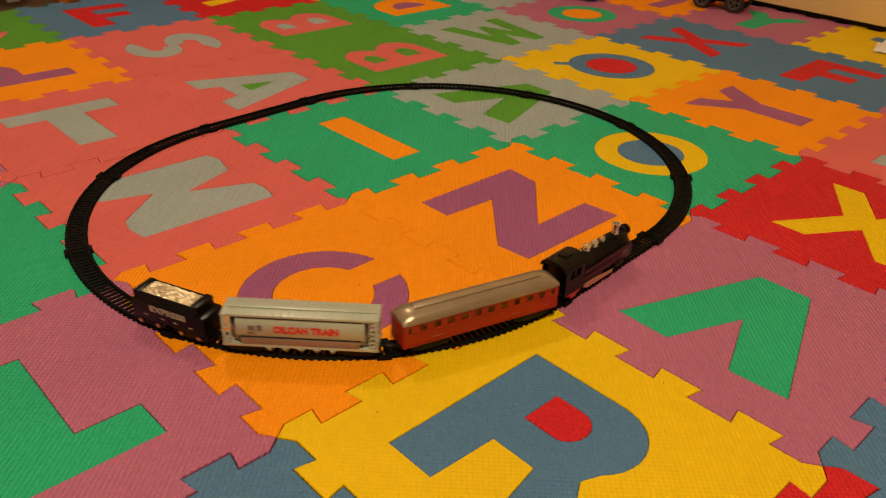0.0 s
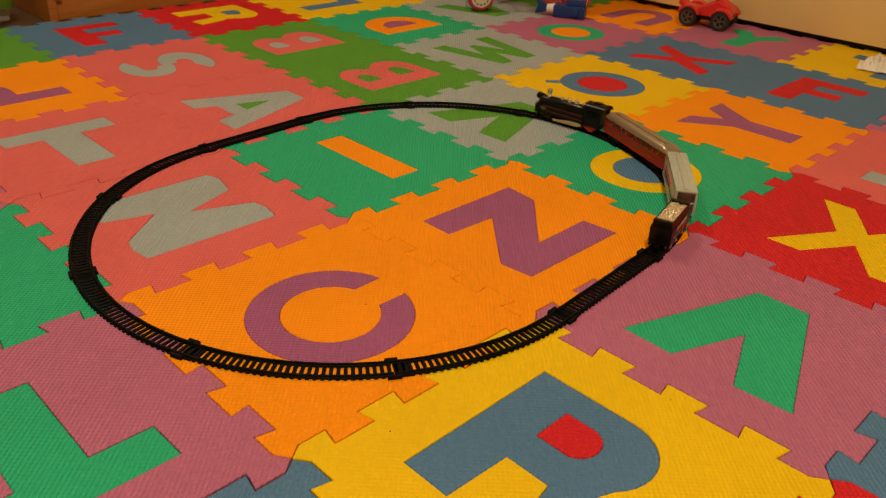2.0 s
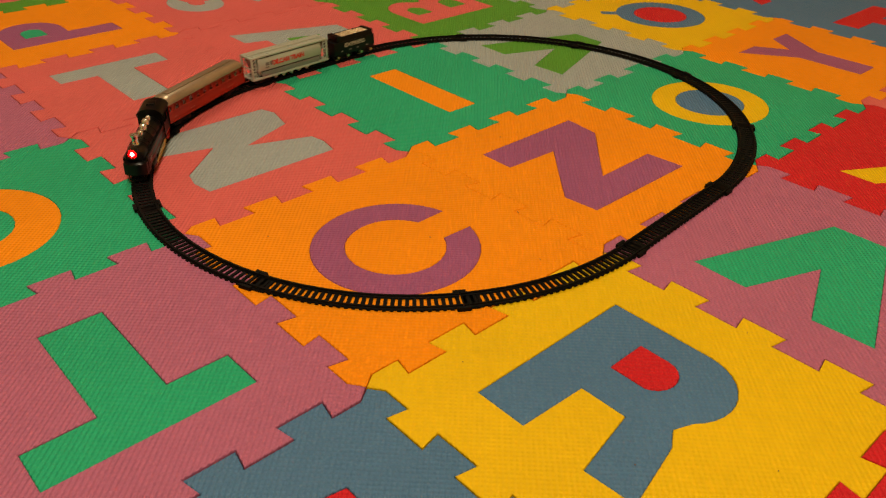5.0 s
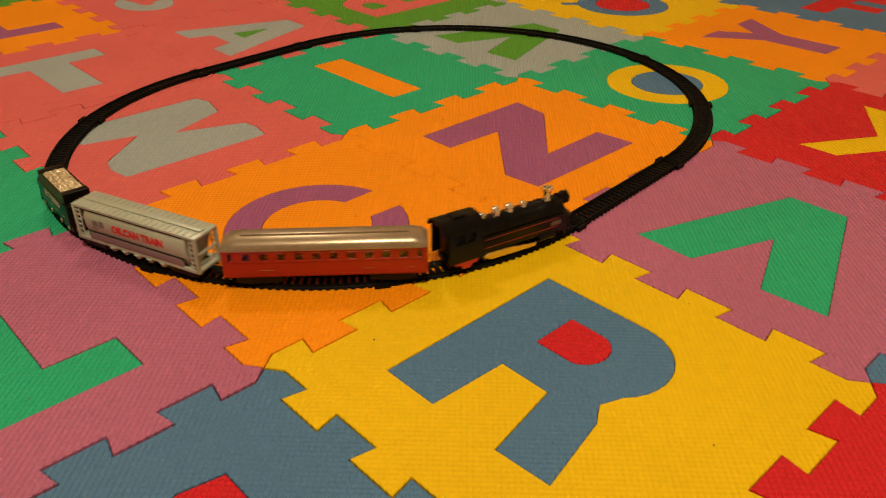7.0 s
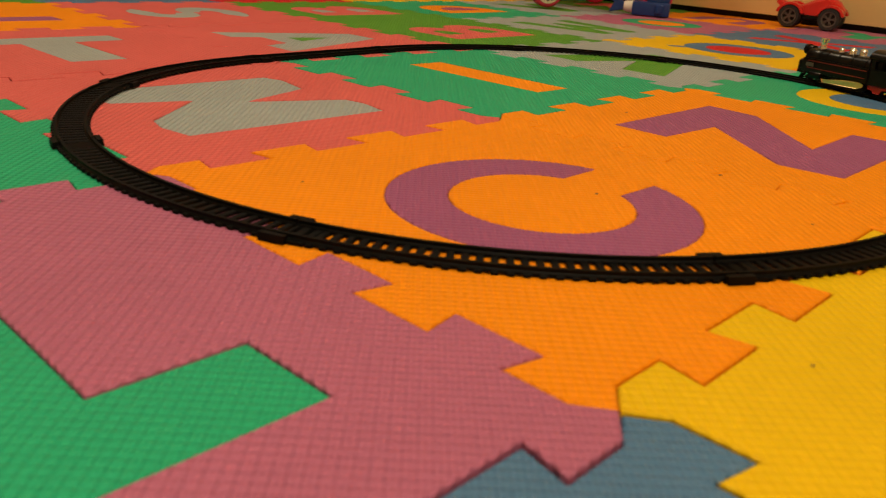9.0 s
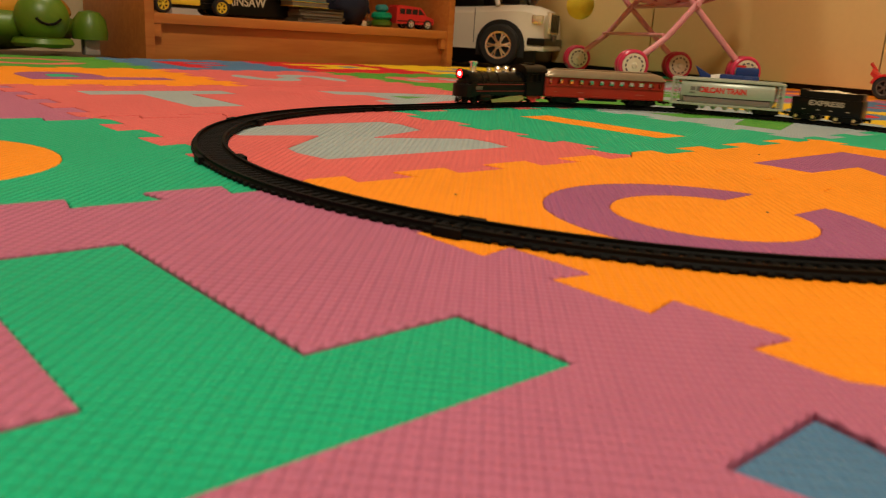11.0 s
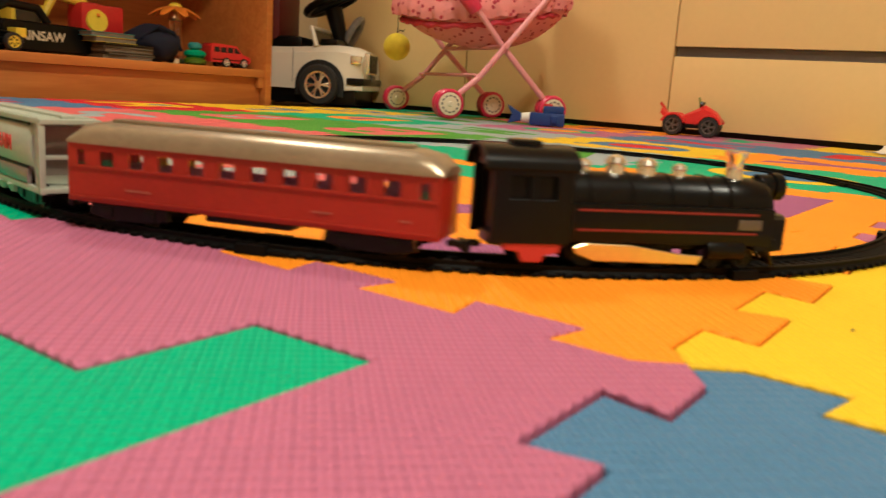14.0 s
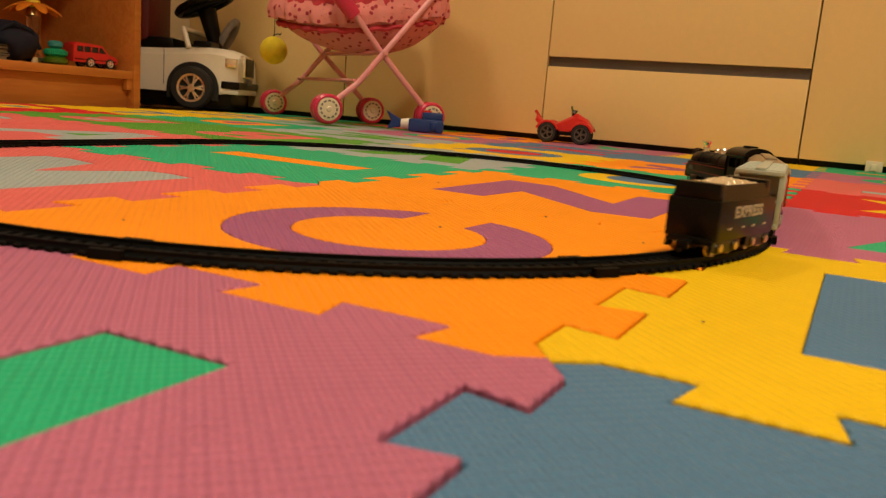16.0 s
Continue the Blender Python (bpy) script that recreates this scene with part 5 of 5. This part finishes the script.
    for k in range(9):
        a = k / 8
        c = Vector((cx, cy, 0.27 + 0.26 * a)) + long * (0.08 - 0.05 * a)
        rings.append([tuple(c + wide * (0.13 * math.cos(b)) * (1 - 0.3 * a * a) + long * (0.10 + 0.02 * math.sin(6 * b)) * abs(math.sin(b))) for b in [math.pi * n / 16 for n in range(17)]] +
                     [tuple(c + wide * (0.122 * math.cos(b)) * (1 - 0.3 * a * a) + long * (0.09 + 0.02 * math.sin(6 * b)) * abs(math.sin(b))) for b in [math.pi * n / 16 for n in range(16, -1, -1)]])
    part("cloth_back", loft(rings), CLOTH, t)
    d = thing("soft_toy", "cream soft toy lying in the pushchair", "soft toy", pose(cx, cy - 0.02, 0.300))
    bm = ball((0, 0, 0.0), (0.05, 0.075, 0.05), 18, 12)
    ball((-0.02, 0.07, 0.015), (0.035, 0.035, 0.035), 16, 10, bm)
    ball((-0.05, -0.07, 0.0), (0.022, 0.035, 0.022), 12, 8, bm)
    ball((0.02, -0.08, 0.005), (0.022, 0.035, 0.022), 12, 8, bm)
    part("plush_body", bm, PLUSH, d)


pushchair()


# ---- small toys on the mat ----
def toys_on_mat():
    t = thing("blue_toy", "blue plastic toy block with a fin and red cap", "toy", pose(1.405, 0.835, 0.0, 0, 0, -62))
    part("body", box(-0.030, 0.048, -0.020, 0.020, 0.002, 0.030, 0.004), TOYBLUE, t)
    part("block", box(0.000, 0.046, -0.016, 0.016, 0.028, 0.046, 0.004), TOYBLUE, t)
    part("stud", rod((0.010, 0, 0.044), (0.010, 0, 0.050), 0.010, seg=16, bevel=0.001), TOYRED, t, "red cap")
    part("side_stud", box(0.018, 0.034, -0.026, 0.026, 0.008, 0.026, 0.003), TOYBLUE, t)
    part("neck", rod((-0.048, 0, 0.017), (-0.028, 0, 0.017), 0.010, 0.013, seg=14), PAPER, t, "pale neck piece")
    bm = prism([(-0.078, 0.003), (-0.045, 0.010), (-0.045, 0.024), (-0.082, 0.044), (-0.070, 0.022)], [], 0, 0.010, 0.002)
    bmesh.ops.transform(bm, matrix=Matrix.Translation((0, 0.005, 0)) @ Matrix.Rotation(radians(90), 4, "X"), verts=bm.verts)
    part("fin", bm, TOYBLUE, t, smooth=False)
    part("foot", box(-0.01, 0.01, -0.012, 0.012, 0.0, 0.004, 0.001), TOYRED, t)

    t = thing("toy_quad_bike", "red toy quad bike with black wheels on the mat", "toy vehicle", pose(1.625, 0.572, 0.0, 0, 0, -78))
    t.scale = (1.08, 1.08, 1.14)
    prof = [(-0.052, 0.022), (-0.02, 0.016), (0.03, 0.016), (0.055, 0.024), (0.058, 0.036), (0.046, 0.050), (0.022, 0.062), (0.004, 0.052), (-0.020, 0.040), (-0.050, 0.043), (-0.064, 0.054), (-0.066, 0.046), (-0.056, 0.036)]
    rings = [[(x, y, 0.03 + (z - 0.03) * k) for x, z in prof] for y, k in ((-0.020, 0.75), (-0.013, 1.0), (0.013, 1.0), (0.020, 0.75))]
    part("body", loft(rings), TOYRED, t)
    for x in (-0.036, 0.036):
        for s in (-1, 1):
            bm = prism(arc(0, 0, 0.026, 0.024, 15, 165, 12) + [(p[0] * 0.8, p[1] * 0.8) for p in arc(0, 0, 0.026, 0.024, 165, 15, 12)], [], 0, 0.020, 0.001)
            bmesh.ops.transform(bm, matrix=Matrix.Translation((x, 0.030 * s + 0.010, 0.021)) @ Matrix.Rotation(radians(90), 4, "X"), verts=bm.verts)
            part("mudguard", bm, TOYRED, t, smooth=False)
            disc_wheel(t, "wheel", (x, 0.030 * s, 0.0205), 0.0205, 0.020, RUBBER, ALU, spokes=5)
    part("axle", box(-0.040, 0.040, -0.024, 0.024, 0.016, 0.024, 0.002), BLACK, t)
    part("handlebar", tube([(0.016, -0.022, 0.066), (0.012, 0, 0.058), (0.016, 0.022, 0.066)], 0.003, 8), BLACK, t)
    part("flag", tube([(0.012, 0, 0.058), (0.008, 0, 0.076)], 0.002, 6), TOYGREEN, t, "small green aerial")
    part("rear_spike", tube([(-0.058, 0.0, 0.048), (-0.070, 0, 0.062)], 0.003, 6), TOYRED, t)

    t = thing("paper_tissue", "crumpled white paper tissue on the mat", "tissue", pose(1.575, 0.150, 0.0, 0, 0, 15))
    bm = bmesh.new()
    n = 22
    g = [[bm.verts.new(((a / n - 0.5) * 0.085, (b / n - 0.5) * 0.075, 0.002 + 0.030 * max(0.0, 1 - ((a / n - 0.5) ** 2 + (b / n - 0.5) ** 2) * 4.2) * (0.45 + 0.9 * abs(noise.noise(Vector((a * 0.31, b * 0.37, 2.0))))) + 0.004 * abs(noise.noise(Vector((a * 0.9, b * 0.8, 5.0)))))) for b in range(n + 1)] for a in range(n + 1)]
    for a in range(n):
        for b in range(n):
            bm.faces.new((g[a][b], g[a + 1][b], g[a + 1][b + 1], g[a][b + 1]))
    part("paper", bm, PAPER, t, smooth=False)


toys_on_mat()


def crumbs():
    spots = [(0.105, -0.162), (0.173, -0.229), (0.090, -0.010), (0.075, 0.247), (0.193, 0.144), (0.292, -0.138), (0.294, 0.122), (0.412, 0.262), (0.55, -0.21), (-0.21, 0.03), (0.245, 0.048)]
    rnd = random.Random(9)
    for x, y in spots:
        t = thing("crumb", "tiny dark crumb lying on the foam mat", "crumb", pose(x, y, 0.0, 0, 0, rnd.uniform(0, 180)), group="crumbs")
        part("speck", ball((0, 0, 0.0003), (rnd.uniform(0.0006, 0.0011), rnd.uniform(0.0004, 0.0007), 0.0004), 8, 6), SUBFLOOR, t)


crumbs()


def turtle():
    t = thing("turtle_toy", "green and orange plastic turtle ride-on toy with a smiling face", "ride-on toy", pose(0.16, 1.62, 0.0))
    bm = ball((0, 0, 0.045), (0.175, 0.13, 0.045), 32, 18)
    part("body", bm, TOYGREEN, t)
    bm = ball((0, 0.01, 0.070), (0.165, 0.115, 0.062), 32, 18)
    for v in bm.verts:
        v.co.z = max(v.co.z, 0.066)
    part("shell", bm, TURTLESHELL, t, "orange yellow shell")
    part("seat_rim", lathe([(0.05, 0), (0.062, 0.004), (0.062, 0.010), (0.05, 0.012)], Matrix.Translation((-0.02, 0.0, 0.126)), 24), TURTLESHELL, t)
    head = part("head", ball((0.075, -0.135, 0.062), (0.044, 0.040, 0.044), 26, 16), TOYGREEN, t)
    bm = bmesh.new()
    pts = []
    for k in range(11):
        a = radians(215 + 110 * k / 10)
        x, z = 0.024 * math.cos(a), 0.024 * math.sin(a)
        y = -0.040 * math.sqrt(max(0.0, 1 - (x / 0.044) ** 2 - ((z + 0.014) / 0.044) ** 2)) - 0.0008
        pts.append((0.075 + x, -0.135 + y, 0.062 + z + 0.014))
    tube(pts, 0.0022, 6, bm)
    part("smile", bm, BLACK, head, "black moulded smile")
    part("chin", lathe([(0.045, 0.0), (0.050, 0.006), (0.046, 0.014), (0.030, 0.016)], Matrix.Translation((0.075, -0.132, 0.014)), 26), TOYGREEN, t)
    for x, y in ((0.165, -0.10), (-0.165, -0.10), (0.165, 0.12), (-0.165, 0.12)):
        f = part("foot", lathe([(0.030, 0.028), (0.031, 0.040), (0.028, 0.062), (0.018, 0.076), (0.0, 0.080)], Matrix.Translation((x, y, 0)), 24), TOYGREEN, t)
        part("castor", box(x - 0.014, x + 0.014, y - 0.012, y + 0.012, 0.0, 0.029, 0.004), plain("grey_castor_plastic", (0.30, 0.29, 0.27), 0.5), f, "grey castor")
    part("knob", tube([(0.10, -0.02, 0.118), (0.115, -0.02, 0.128), (0.125, -0.02, 0.120)], 0.006, 8), TOYGREEN, t)


turtle()


# ---- what moves ----
FRONT = [(0.0, 0.113), (7.0, 2.213), (8.5, 2.652), (9.0, 2.803), (13.0, 3.985), (14.0, 4.290), (14.5, 4.435), (15.0, 4.579), (15.5, 4.727), (16.0, 4.861)]


def front_at(t):
    for (a, u), (b, v) in zip(FRONT[:-1], FRONT[1:]):
        if t <= b:
            return u + (v - u) * (t - a) / (b - a)
    return FRONT[-1][1]


def vehicle_rows(back, length):
    """Rows of a vehicle whose front runs back behind the locomotive's front; its bogies follow the rails."""
    rows = []
    for k in range(161):
        t = k / 10
        f = front_at(t) - back
        xa, ya, _ = on_track(f - 0.17 * length)
        xb, yb, _ = on_track(f - 0.83 * length)
        rows.append((t, Matrix.Translation(((xa + xb) / 2, (ya + yb) / 2, RAIL)) @ Matrix.Rotation(math.atan2(ya - yb, xa - xb), 4, "Z")))
    return rows


def motions():
    walk(LOCO, vehicle_rows(0.0, 0.128))
    walk(COACH, vehicle_rows(0.1340, 0.157))
    walk(HOPPER_CAR, vehicle_rows(0.3035, 0.131))
    walk(TENDER, vehicle_rows(0.4470, 0.077))


motions()
